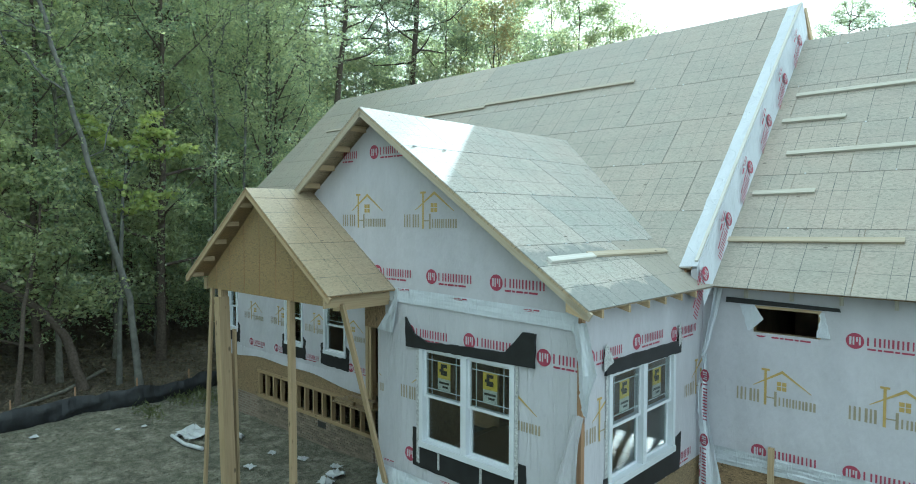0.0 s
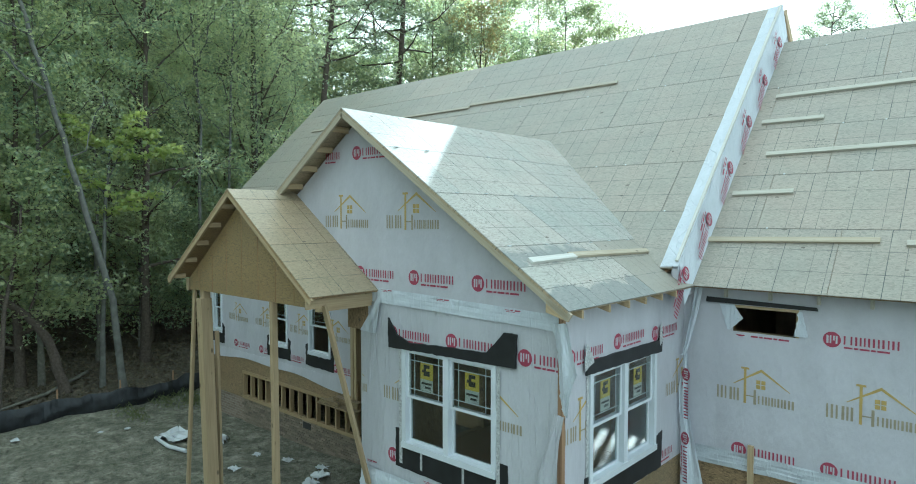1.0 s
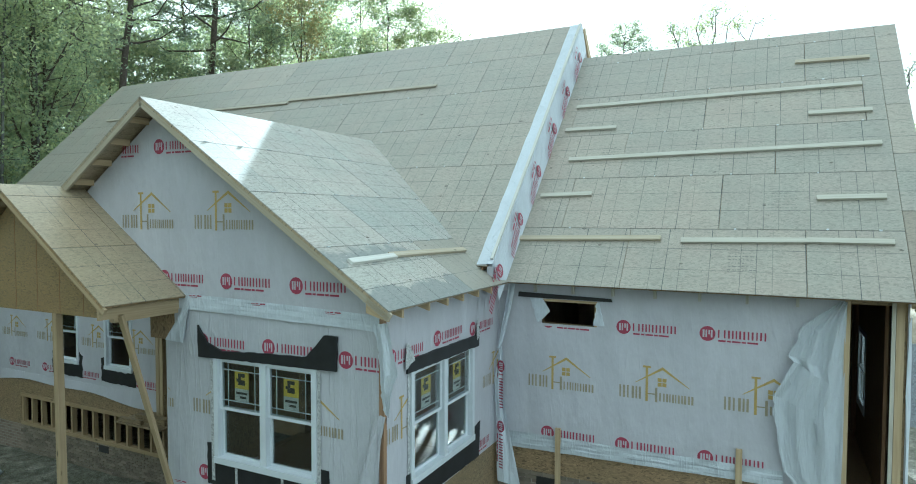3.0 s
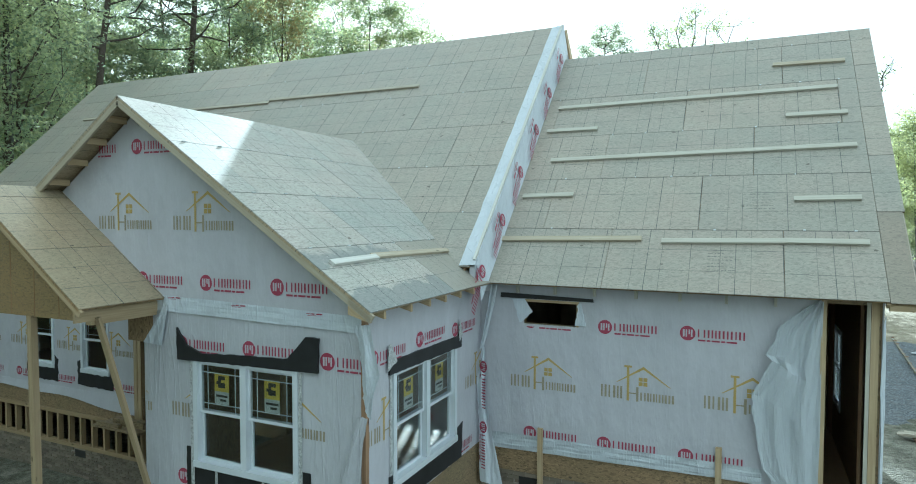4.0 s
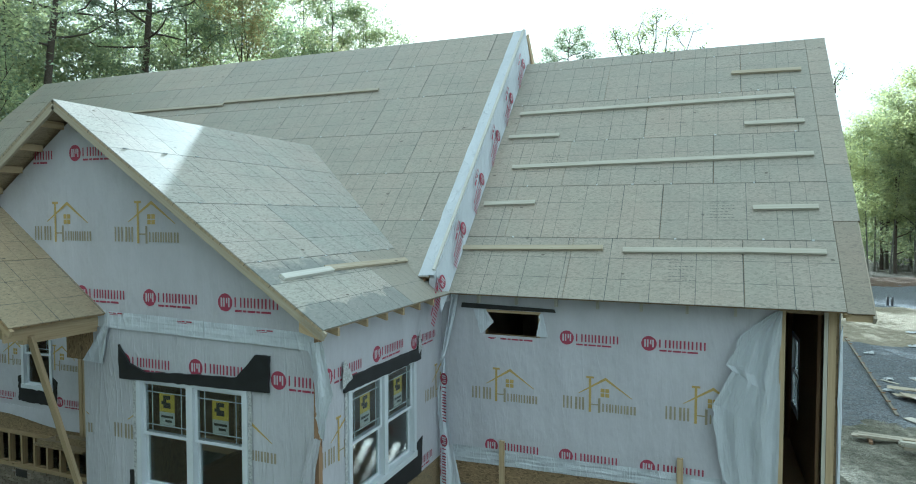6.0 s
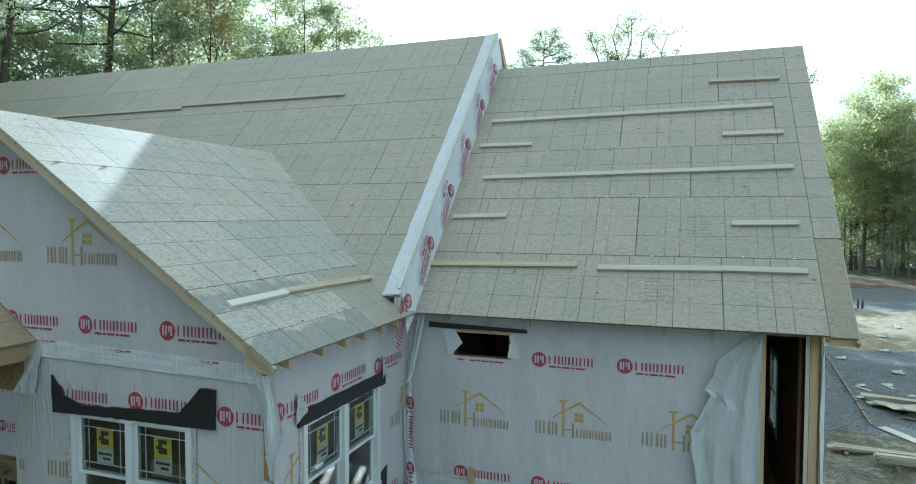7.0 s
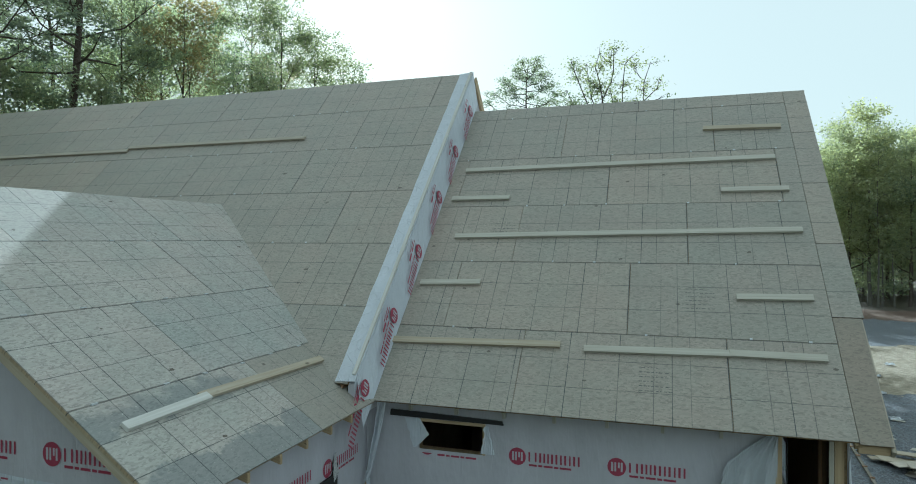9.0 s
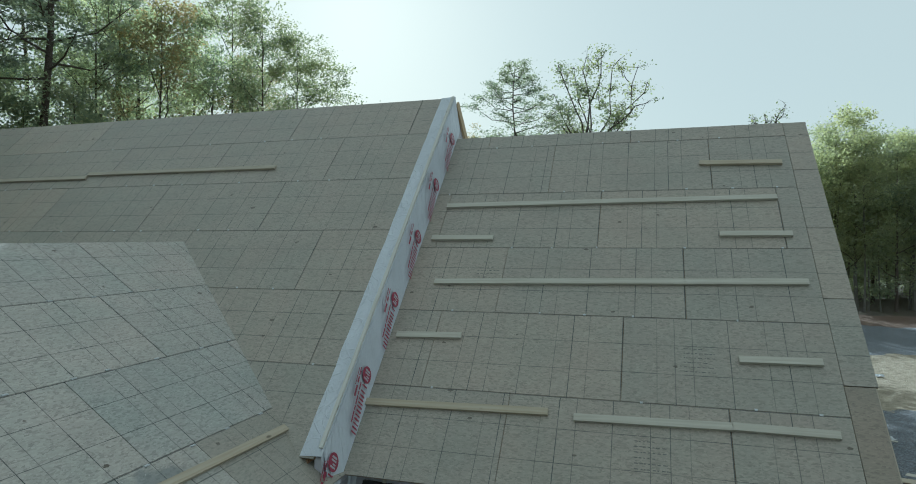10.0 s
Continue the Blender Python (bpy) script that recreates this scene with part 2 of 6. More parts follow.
def make_wrap(name, tint, creases):
    """Thin white sheeting: soft sags, sharp creases, grey where it touches the boards behind."""
    m, t, p = material(name, 0.4)
    g = where(t)
    big = noise_tex(t, mapped(t, g, (1.0, 1.0, 0.4)), 1.8, 4)
    fine = noise_tex(t, mapped(t, g, (1, 1, 0.5)), 12.0, 5, 0.6)
    fold = noise_tex(t, mapped(t, g, (3.2, 3.2, 1.3), (0.5, 0.6, 0.0)), 1.0, 5, 0.6)
    col = ramp(t, big, ((0.3, [c * 0.86 for c in tint]), (0.7, tint)))
    col = mix(t, ramp(t, fine, ((0.5, (0.0,)), (0.8, (0.3,)))), col, [c * 0.75 for c in tint])
    base(t, p, col)
    crimp = noise_tex(t, mapped(t, g, (26.0, 26.0, 4.0), (0.3, 0.2, 0.0)), 1.0, 4, 0.6)
    big = calc(t, "MULTIPLY_ADD", crimp, 0.05 * creases, big)
    # sharp ridges where the sheet has been folded or pulled
    for scale, turn, high in (((5.0, 5.0, 0.55), (0.3, 0.45, 0.0), 0.07), ((6.0, 6.0, 0.6), (-0.5, -0.7, 0.2), 0.05), ((11.0, 11.0, 0.8), (0.06, -0.12, 0.1), 0.03)):
        line = calc(t, "ABSOLUTE", calc(t, "SUBTRACT", noise_tex(t, mapped(t, g, scale, turn), 1.0, 0, 0.5), 0.5))
        big = calc(t, "MULTIPLY_ADD", ramp(t, line, ((0.0, (1.0,)), (0.03, (0.0,)))), high * creases, big)
    h = calc(t, "ADD", calc(t, "MULTIPLY_ADD", fine, 0.12, big), calc(t, "MULTIPLY", fold, 0.5 * creases))
    bump(t, p, h, 0.8, 0.07)
    return m


WRAP = make_wrap("house_wrap", (0.50, 0.497, 0.548), 0.3)
WRAP_SLACK = make_wrap("slack_house_wrap", (0.49, 0.494, 0.538), 1.3)
WRAP_THIN = make_wrap("thin_torn_wrap", (0.61, 0.645, 0.70), 1.6)
WRAP_THIN.node_tree.nodes["Principled BSDF"].inputs["Alpha"].default_value = 0.72
WRAP_LOOSE = make_wrap("loose_house_wrap", (0.58, 0.615, 0.68), 1.5)


def plain(name, col, rough=0.6, vary=0.25, scale=6.0, metal=0.0, depth=0.003):
    m, t, p = material(name, rough, metal)
    f = noise_tex(t, where(t), scale, 5)
    base(t, p, ramp(t, f, ((0.3, [c * (1 - vary) for c in col]), (0.7, [min(1, c * (1 + vary * 0.6)) for c in col]))))
    bump(t, p, f, 0.25, depth)
    return m


RED = plain("red_print", (0.29, 0.042, 0.085), 0.5, 0.12, 9)
GOLD = plain("gold_print", (0.42, 0.31, 0.10), 0.5, 0.15, 9)
TAUPE = plain("taupe_print", (0.30, 0.26, 0.18), 0.5, 0.15, 9)
BLACK = plain("black_flashing", (0.014, 0.015, 0.017), 0.5, 0.4, 5, depth=0.01)
VINYL = plain("white_vinyl", (0.58, 0.61, 0.66), 0.35, 0.05, 3)
TAPE = plain("grey_tape", (0.45, 0.46, 0.47), 0.5, 0.5, 45)
YELLOW = plain("yellow_label", (0.55, 0.42, 0.05), 0.5, 0.08, 9)
INK = plain("black_ink", (0.02, 0.02, 0.02), 0.5, 0.2, 9)
PAPER = plain("white_label", (0.45, 0.47, 0.46), 0.5, 0.15, 9)
WEATHERED = plain("weathered_grey_wood", (0.2, 0.18, 0.145), 0.8, 0.35, 14)
STAMP = plain("faded_stamp_ink", (0.13, 0.13, 0.12), 0.6, 0.35, 40)
CLOTH = plain("black_silt_fabric", (0.018, 0.02, 0.024), 0.7, 0.5, 4, depth=0.03)
STEEL = plain("dark_steel", (0.08, 0.08, 0.09), 0.5, 0.3, 9, 0.6)
PLASTIC = plain("white_plastic", (0.5, 0.52, 0.55), 0.4, 0.1, 8)
BARK = plain("bark", (0.09, 0.072, 0.058), 0.9, 0.5, 14, depth=0.03)
BARK_PALE = plain("pale_bark", (0.135, 0.128, 0.108), 0.85, 0.35, 9, depth=0.02)
BARK_GREY = plain("grey_smooth_bark", (0.13, 0.13, 0.118), 0.8, 0.4, 5, depth=0.015)
# darker lumber: tree shade over the pony wall is put into the colour
LUMBER_SHADED = make_wood("shaded_lumber", (0.32, 0.24, 0.135), (0.235, 0.165, 0.085))
INSIDE = plain("inner_sheathing", (0.26, 0.21, 0.15), 0.8, 0.3, 3)


def make_glass():
    m, t, p = material("window_glass", 0.03)
    p.inputs["Transmission Weight"].default_value = 1.0
    p.inputs["IOR"].default_value = 1.45
    p.inputs["Base Color"].default_value = (0.85, 0.9, 0.88, 1)
    return m


GLASS = make_glass()


def make_brick():
    m, t, p = material("grey_brick", 0.85)
    g = where(t)
    sep = t.nodes.new("ShaderNodeSeparateXYZ")
    t.links.new(g, sep.inputs[0])
    comb = t.nodes.new("ShaderNodeCombineXYZ")
    t.links.new(calc(t, "ADD", sep.outputs[0], sep.outputs[1]), comb.inputs[0])
    t.links.new(sep.outputs[2], comb.inputs[1])
    b = node(t, "ShaderNodeTexBrick", Scale=1.0, Mortar_Size=0.008, Brick_Width=0.2, Row_Height=0.075, Bias=-0.2)
    b.inputs["Color1"].default_value, b.inputs["Color2"].default_value = (0.15, 0.115, 0.09, 1), (0.24, 0.19, 0.15, 1)
    b.inputs["Mortar"].default_value = (0.26, 0.24, 0.21, 1)
    t.links.new(comb.outputs[0], b.inputs["Vector"])
    dirt = noise_tex(t, g, 1.3, 5)
    base(t, p, mix(t, ramp(t, dirt, ((0.4, (0.0,)), (0.7, (0.6,)))), b.outputs["Color"], (0.26, 0.2, 0.15)))
    bump(t, p, b.outputs["Fac"], -0.6, 0.008)
    return m


BRICK = make_brick()


def make_brick_face():
    m, t, p = material("brick_face", 0.85)
    own = t.nodes.new("ShaderNodeObjectInfo").outputs["Random"]
    col = ramp(t, own, ((0.0, (0.10, 0.082, 0.064)), (0.5, (0.155, 0.13, 0.1)), (1.0, (0.22, 0.18, 0.14))))
    dirt = noise_tex(t, where(t), 9.0, 6)
    base(t, p, mix(t, ramp(t, dirt, ((0.4, (0.0,)), (0.7, (0.6,)))), col, (0.2, 0.17, 0.13)))
    bump(t, p, dirt, 0.5, 0.004)
    return m


BRICK_FACE = make_brick_face()


def make_leaf(name, c1, c2, c3):
    m = bpy.data.materials.new(name)
    m.use_nodes = True
    t = m.node_tree
    t.nodes.clear()
    out = t.nodes.new("ShaderNodeOutputMaterial")
    rnd = t.nodes.new("ShaderNodeNewGeometry").outputs["Random Per Island"]
    col = ramp(t, rnd, ((0.0, c1), (0.55, c2), (1.0, c3)))
    own = t.nodes.new("ShaderNodeObjectInfo").outputs["Random"]
    col = mix(t, calc(t, "MULTIPLY", own, 0.3), col, [x * 0.65 for x in c1])
    patch = noise_tex(t, where(t), 0.35, 2)
    col = mix(t, ramp(t, patch, ((0.4, (0.0,)), (0.65, (0.5,)))), col, c3)
    d, tr, gl = t.nodes.new("ShaderNodeBsdfDiffuse"), t.nodes.new("ShaderNodeBsdfTranslucent"), t.nodes.new("ShaderNodeBsdfGlossy")
    gl.inputs["Roughness"].default_value = 0.45
    t.links.new(col, d.inputs[0])
    t.links.new(mix(t, 1.0, col, (2.1, 2.05, 1.75), "MULTIPLY"), tr.inputs[0])
    m1, m2 = t.nodes.new("ShaderNodeMixShader"), t.nodes.new("ShaderNodeMixShader")
    m1.inputs[0].default_value, m2.inputs[0].default_value = 0.6, 0.05
    t.links.new(d.outputs[0], m1.inputs[1])
    t.links.new(tr.outputs[0], m1.inputs[2])
    t.links.new(m1.outputs[0], m2.inputs[1])
    t.links.new(gl.outputs[0], m2.inputs[2])
    t.links.new(m2.outputs[0], out.inputs[0])
    return m


LEAF = make_leaf("leaf_green", (0.15, 0.205, 0.155), (0.25, 0.31, 0.205), (0.41, 0.435, 0.25))
LEAF_LIGHT = make_leaf("leaf_light", (0.155, 0.205, 0.14), (0.255, 0.305, 0.185), (0.39, 0.41, 0.225))
LEAF_BRIGHT = make_leaf("leaf_yellow_green", (0.24, 0.31, 0.11), (0.33, 0.39, 0.14), (0.44, 0.46, 0.17))
LEAF_FAR = make_leaf("leaf_far", (0.125, 0.165, 0.115), (0.2, 0.235, 0.15), (0.3, 0.315, 0.185))
# lighter leaf tint that holds the sunlight on the far crowns
LEAF_SUN = make_leaf("leaf_sunlit", (0.16, 0.195, 0.125), (0.24, 0.27, 0.155), (0.345, 0.355, 0.185))
LEAF_OLIVE = make_leaf("leaf_olive", (0.095, 0.13, 0.085), (0.15, 0.185, 0.11), (0.24, 0.255, 0.135))
LEAF_DULL = make_leaf("dull_weed", (0.05, 0.07, 0.03), (0.08, 0.1, 0.045), (0.12, 0.13, 0.06))
LEAF_RUST = make_leaf("leaf_turning", (0.12, 0.14, 0.075), (0.18, 0.175, 0.085), (0.27, 0.2, 0.1))
NEEDLE = make_leaf("pine_needles", (0.10, 0.13, 0.105), (0.145, 0.18, 0.13), (0.21, 0.235, 0.15))


def make_ground():
    m, t, p = material("site_ground", 0.9)
    g = where(t)
    sep = t.nodes.new("ShaderNodeSeparateXYZ")
    t.links.new(g, sep.inputs[0])
    x, y = sep.outputs[0], sep.outputs[1]
    wob = calc(t, "MULTIPLY_ADD", noise_tex(t, g, 0.35, 5), 5.0, -2.5)
    wx, wy = calc(t, "ADD", x, wob), calc(t, "ADD", y, wob)
    n1, n2 = noise_tex(t, g, 2.6, 9, 0.72), noise_tex(t, g, 22.0, 5, 0.7)
    dirt = ramp(t, n1, ((0.28, (0.055, 0.058, 0.042)), (0.42, (0.125, 0.125, 0.095)), (0.54, (0.215, 0.21, 0.165)), (0.68, (0.40, 0.38, 0.315))))
    rut = noise_tex(t, mapped(t, g, (0.9, 1.7, 1), (0, 0, 0.5)), 1.3, 7, 0.65)
    dirt = mix(t, ramp(t, rut, ((0.52, (0.0,)), (0.62, (0.55,)))), dirt, (0.08, 0.075, 0.052))
    moss = noise_tex(t, mapped(t, g, (1, 1, 1), (0, 0, 0), (7, 3, 0)), 0.9, 6, 0.7)
    dirt = mix(t, ramp(t, moss, ((0.54, (0.0,)), (0.68, (0.5,)))), dirt, (0.09, 0.105, 0.055))
    dirt = mix(t, ramp(t, n2, ((0.5, (0.0,)), (0.75, (0.6,)))), dirt, (0.12, 0.09, 0.06))
    lump = noise_tex(t, g, 7.5, 6, 0.7)
    dirt = mix(t, ramp(t, lump, ((0.36, (0.75,)), (0.47, (0.0,)))), dirt, (0.055, 0.055, 0.036))
    dirt = mix(t, ramp(t, lump, ((0.56, (0.0,)), (0.68, (0.6,)))), dirt, (0.34, 0.32, 0.25))
    straw = noise_tex(t, mapped(t, g, (1.0, 2.4, 1), (0, 0, 0.9)), 34.0, 4, 0.7)
    dirt = mix(t, ramp(t, straw, ((0.56, (0.0,)), (0.68, (0.7,)))), dirt, (0.36, 0.33, 0.25))
    dirt = mix(t, ramp(t, straw, ((0.32, (0.7,)), (0.43, (0.0,)))), dirt, (0.05, 0.05, 0.034))
    litter = ramp(t, noise_tex(t, g, 7.0, 8, 0.75), ((0.3, (0.04, 0.034, 0.024)), (0.55, (0.095, 0.08, 0.056)), (0.75, (0.18, 0.155, 0.115))))
    vo = node(t, "ShaderNodeTexVoronoi", Scale=26.0)
    t.links.new(g, vo.inputs["Vector"])
    sc = t.nodes.new("ShaderNodeSeparateColor")
    t.links.new(vo.outputs["Color"], sc.inputs[0])
    gravel = ramp(t, sc.outputs[0], ((0.0, (0.07, 0.078, 0.092)), (0.5, (0.14, 0.156, 0.18)), (1.0, (0.26, 0.285, 0.32))))
    gravel = mix(t, ramp(t, n1, ((0.45, (0.0,)), (0.7, (0.5,)))), gravel, (0.2, 0.19, 0.18))
    # gravel yard and road to the right, litter under the woods, dirt elsewhere
    yard = calc(t, "MULTIPLY", calc(t, "GREATER_THAN", wx, 1.6), calc(t, "GREATER_THAN", wy, 20.0))
    strip = calc(t, "MULTIPLY", calc(t, "GREATER_THAN", wy, 33.0), calc(t, "LESS_THAN", wy, 47.0))
    yard = calc(t, "MULTIPLY", yard, calc(t, "SUBTRACT", 1.0, strip))
    yard = calc(t, "MULTIPLY", yard, calc(t, "LESS_THAN", wy, 61.0))
    col = mix(t, yard, dirt, gravel)
    # sandy ground between the gravel and the road
    sand = ramp(t, n1, ((0.3, (0.2, 0.165, 0.115)), (0.5, (0.33, 0.285, 0.205)), (0.7, (0.46, 0.41, 0.31))))
    sandy = calc(t, "MULTIPLY", strip, calc(t, "GREATER_THAN", wx, 3.5))
    col = mix(t, calc(t, "MULTIPLY", sandy, 0.8), col, sand)
    clay = calc(t, "MULTIPLY", calc(t, "GREATER_THAN", wy, 60.0), calc(t, "LESS_THAN", wy, 66.0))
    col = mix(t, clay, col, ramp(t, n1, ((0.3, (0.11, 0.075, 0.055)), (0.7, (0.19, 0.13, 0.095)))))
    woods = calc(t, "MAXIMUM", calc(t, "LESS_THAN", wx, -22.5), calc(t, "GREATER_THAN", wy, 65.5))
    back = calc(t, "MULTIPLY", calc(t, "GREATER_THAN", wy, 31.0), calc(t, "LESS_THAN", wx, -3.0))
    woods = calc(t, "MAXIMUM", woods, back)
    col = mix(t, woods, col, litter)
    base(t, p, col)
    h = calc(t, "ADD", calc(t, "MULTIPLY", n1, 0.8), calc(t, "MULTIPLY", vo.outputs["Distance"], 0.3))
    h = calc(t, "ADD", h, calc(t, "MULTIPLY", n2, 0.35))
    bump(t, p, h, 1.0, 0.14)
    return m


GROUND = make_ground()


# ---- ground ----
def ground_z(x, y):
    s = min(1.0, max(0.0, (x + 15.0) / 14.0))
    z = -0.95 + 0.55 * s * s * (3 - 2 * s)
    if x < -24:
        z += 0.085 * (-24 - x)
    if y > 61:
        z += 0.35 * min(1.0, (y - 61) / 3)
    return z + 0.09 * noise.noise((x * 0.45, y * 0.45, 0)) + 0.05 * noise.noise((x * 1.5, y * 1.5, 5)) + (0.035 * noise.noise((x * 3.7, y * 3.7, 9)) if y < 45 else 0)


def build_ground():
    def axis(lo, hi, step, far):
        mid = list(np.arange(lo, hi + 1e-6, step))
        out, d = [], step
        while not out or out[-1] < far:
            d *= 1.35
            out.append((out[-1] if out else 0) + d)
        return [lo - k for k in reversed(out)] + mid + [hi + k for k in out]

    xs, ys = axis(-30, 16, 0.28, 900), axis(-6, 44, 0.28, 900)
    verts = [(x, y, ground_z(x, y)) for y in ys for x in xs]
    n = len(xs)
    faces = [(j * n + i, j * n + i + 1, (j + 1) * n + i + 1, (j + 1) * n + i) for j in range(len(ys) - 1) for i in range(n - 1)]
    me = bpy.data.meshes.new("ground")
    me.from_pydata(verts, [], faces)
    me.polygons.foreach_set("use_smooth", [True] * len(faces))
    me.materials.append(GROUND)
    single("ground", me, GROUND, "bare dirt building site with gravel yard and leaf litter", "ground", kind="structure")


build_ground()

# ---- the house: main sizes ----
GX0, GX1, GY = -7.88, -4.18, 6.45          # front room: side walls and gable wall
WALL_Y, RIGHT_Y = 9.63, 9.97               # front walls of the tall and the low part
LEFT_X, STEP_X, END_X = -19.4, -4.0, 1.48  # left end, step between the roofs, right end
FLOOR, SILL, HEAD = 1.05, 1.71, 3.17
MAIN_EAVE, MAIN_RIDGE = (9.26, 4.29), (14.34, 9.37)
LOW_EAVE, LOW_RIDGE = (9.60, 4.02), (14.15, 8.57)
WING_RIDGE, WING_EAVE = (-7.88, 6.70), (-3.87, 4.02)
PORCH_RIDGE, PORCH_HALF, PORCH_EAVE_Z = (-9.68, 5.51), 2.24, 3.95

house = thing("house", "unfinished timber house wrapped in white sheeting, bare roof boards", "house", (-8, 12, -0.9))


def extrude(b, poly, axis, a, c):
    """A flat polygon pushed from a to c along an axis; poly is given in the two other axes."""
    def at(p, d):
        return (d, p[0], p[1]) if axis == "x" else (p[0], d, p[1]) if axis == "y" else (p[0], p[1], d)

    b.face([at(p, a) for p in poly], [tuple(p) for p in poly])
    b.face([at(p, c) for p in reversed(poly)], [tuple(p) for p in reversed(poly)])
    for k in range(len(poly)):
        p, q = poly[k], poly[(k + 1) % len(poly)]
        b.face([at(p, a), at(p, c), at(q, c), at(q, a)], [(0, 0), (c - a, 0), (c - a, 1), (0, 1)])
    return b


def holed(b, axis, d0, d1, u0, u1, z0, z1, holes):
    """A wall across axis from d0 to d1, u0..u1 long, with openings (u0, u1, z0, z1) through it."""
    cuts = sorted({u0, u1, *[h[0] for h in holes], *[h[1] for h in holes]})
    cuts = [c for c in cuts if u0 <= c <= u1]
    for a, c in zip(cuts, cuts[1:]):
        solid = [(z0, z1)]
        for h in sorted(holes, key=lambda k: k[2]):
            if h[0] <= a + 1e-6 and h[1] >= c - 1e-6:
                lo, hi = solid.pop()
                solid += [(lo, h[2]), (h[3], hi)]
        for lo, hi in solid:
            if hi - lo > 1e-4:
                b.box(a, c, d0, d1, lo, hi) if axis == "y" else b.box(d0, d1, a, c, lo, hi)
    return b


W1 = (-6.90, -5.18, SILL, HEAD)
W2 = (7.07, 8.93, 1.66, 3.13)
SMALL = (-3.42, -2.52, 3.34, 3.74)
DOOR = (0.85, 1.305, FLOOR, 3.92)
LEFT_WINDOWS = [(-18.95, -18.42, 1.55, 3.0), (-15.72, -14.86, 1.55, 3.0), (-13.87, -12.96, 1.55, 3.0)]

# walls: sheathed framing
part("wall", holed(Build(), "y", GY + 0.012, GY + 0.14, GX0, GX1, 0.45, 3.95, [W1]), OSB_WALL, house, "front room gable wall")
part("wall", extrude(Build(), [(-11.6, 3.9), (GX1, 3.9), (GX1, 4.12), (-7.88, 6.59), (-11.6, 4.12)], "y", GY + 0.012, GY + 0.13), OSB_WALL, house)
part("wall", holed(Build(), "x", GX1 - 0.14, GX1 - 0.012, GY + 0.14, RIGHT_Y, 0.45, 4.1, [W2]), OSB_WALL, house)
part("wall", holed(Build(), "x", GX0, GX0 + 0.13, GY + 0.14, WALL_Y, 0.45, 3.95, [(8.4, 9.3, 1.06, 3.15)]), OSB_WALL, house)
part("wall", holed(Build(), "y", RIGHT_Y + 0.012, RIGHT_Y + 0.14, STEP_X - 0.18, END_X, 0.88, 4.2, [SMALL, DOOR]), OSB_WALL, house)
part("wall", holed(Build(), "y", WALL_Y + 0.012, WALL_Y + 0.14, LEFT_X, -12.05, 0.5, 4.5, LEFT_WINDOWS), OSB_WALL, house)
END_WIN = (12.65, 13.55, 1.75, 3.1)
part("wall", holed(Build(), "x", END_X - 0.13, END_X - 0.01, RIGHT_Y + 0.14, 18.3, 0.5, 4.1, [END_WIN]), OSB_WALL, house)
part("wall", extrude(Build(), [(9.8, 4.1), (18.4, 4.1), (14.15, 8.42)], "x", END_X - 0.13, END_X - 0.01), OSB_WALL, house)
part("wall", extrude(Build(), [(WALL_Y, 0.5), (19.0, 0.5), (19.0, 4.55), (14.34, 9.2), (WALL_Y, 4.5)], "x", LEFT_X, LEFT_X + 0.13), OSB_WALL, house)
# unseen rear openings, added to let sunlight into the rooms
BACK = [(-17.5, -16.3, 1.6, 3.2), (-14.2, -12.2, 1.1, 3.3), (-7.2, -6.0, 1.1, 3.3)]
part("wall", holed(Build(), "y", 18.86, 19.0, LEFT_X, STEP_X, 0.5, 4.6, BACK), OSB_WALL, house)
part("wall", holed(Build(), "y", 18.2, 18.33, STEP_X, END_X, 0.5, 4.1, []), OSB_WALL, house)
part("floor", Build().box(LEFT_X, STEP_X - 0.2, WALL_Y + 0.15, 18.86, FLOOR - 0.3, FLOOR).box(STEP_X - 0.2, END_X - 0.14, RIGHT_Y + 0.15, 18.2, FLOOR - 0.3, FLOOR).box(GX0, GX1 - 0.14, GY + 0.14, WALL_Y + 0.14, FLOOR - 0.3, FLOOR), SUBFLOOR, house)

# slabs and walls added to keep sunlight out and the rooms dark
part("shade_slab", Build().box(LEFT_X + 0.13, -12.2, WALL_Y + 0.15, 18.2, 3.93, 3.97), INSIDE, house)
part("shade_slab", Build().box(-4.2, END_X - 0.14, WALL_Y + 0.5, 18.2, 3.93, 3.97), INSIDE, house)
part("shade_slab", Build().box(GX0 + 0.14, GX1 - 0.15, GY + 0.15, WALL_Y + 0.15, 3.9, 3.94), INSIDE, house)
part("shade_wall", Build().box(STEP_X + 0.1, END_X - 0.2, 13.9, 14.0, FLOOR, 3.93).box(-4.3, -4.2, 10.2, 17.5, FLOOR, 3.93), INSIDE, house)

# step wall between the two roofs, its top folded over the taller roof's edge
step = Build()
extrude(step, [(9.30, 3.86), (9.95, 3.86), (14.3, 8.2), (18.6, 3.9), (19.3, 4.3), (14.34, 9.33), (9.30, 4.28)], "x", STEP_X - 0.1, STEP_X)
part("wall", step, WRAP, house, "white wrapped step wall between the roofs")

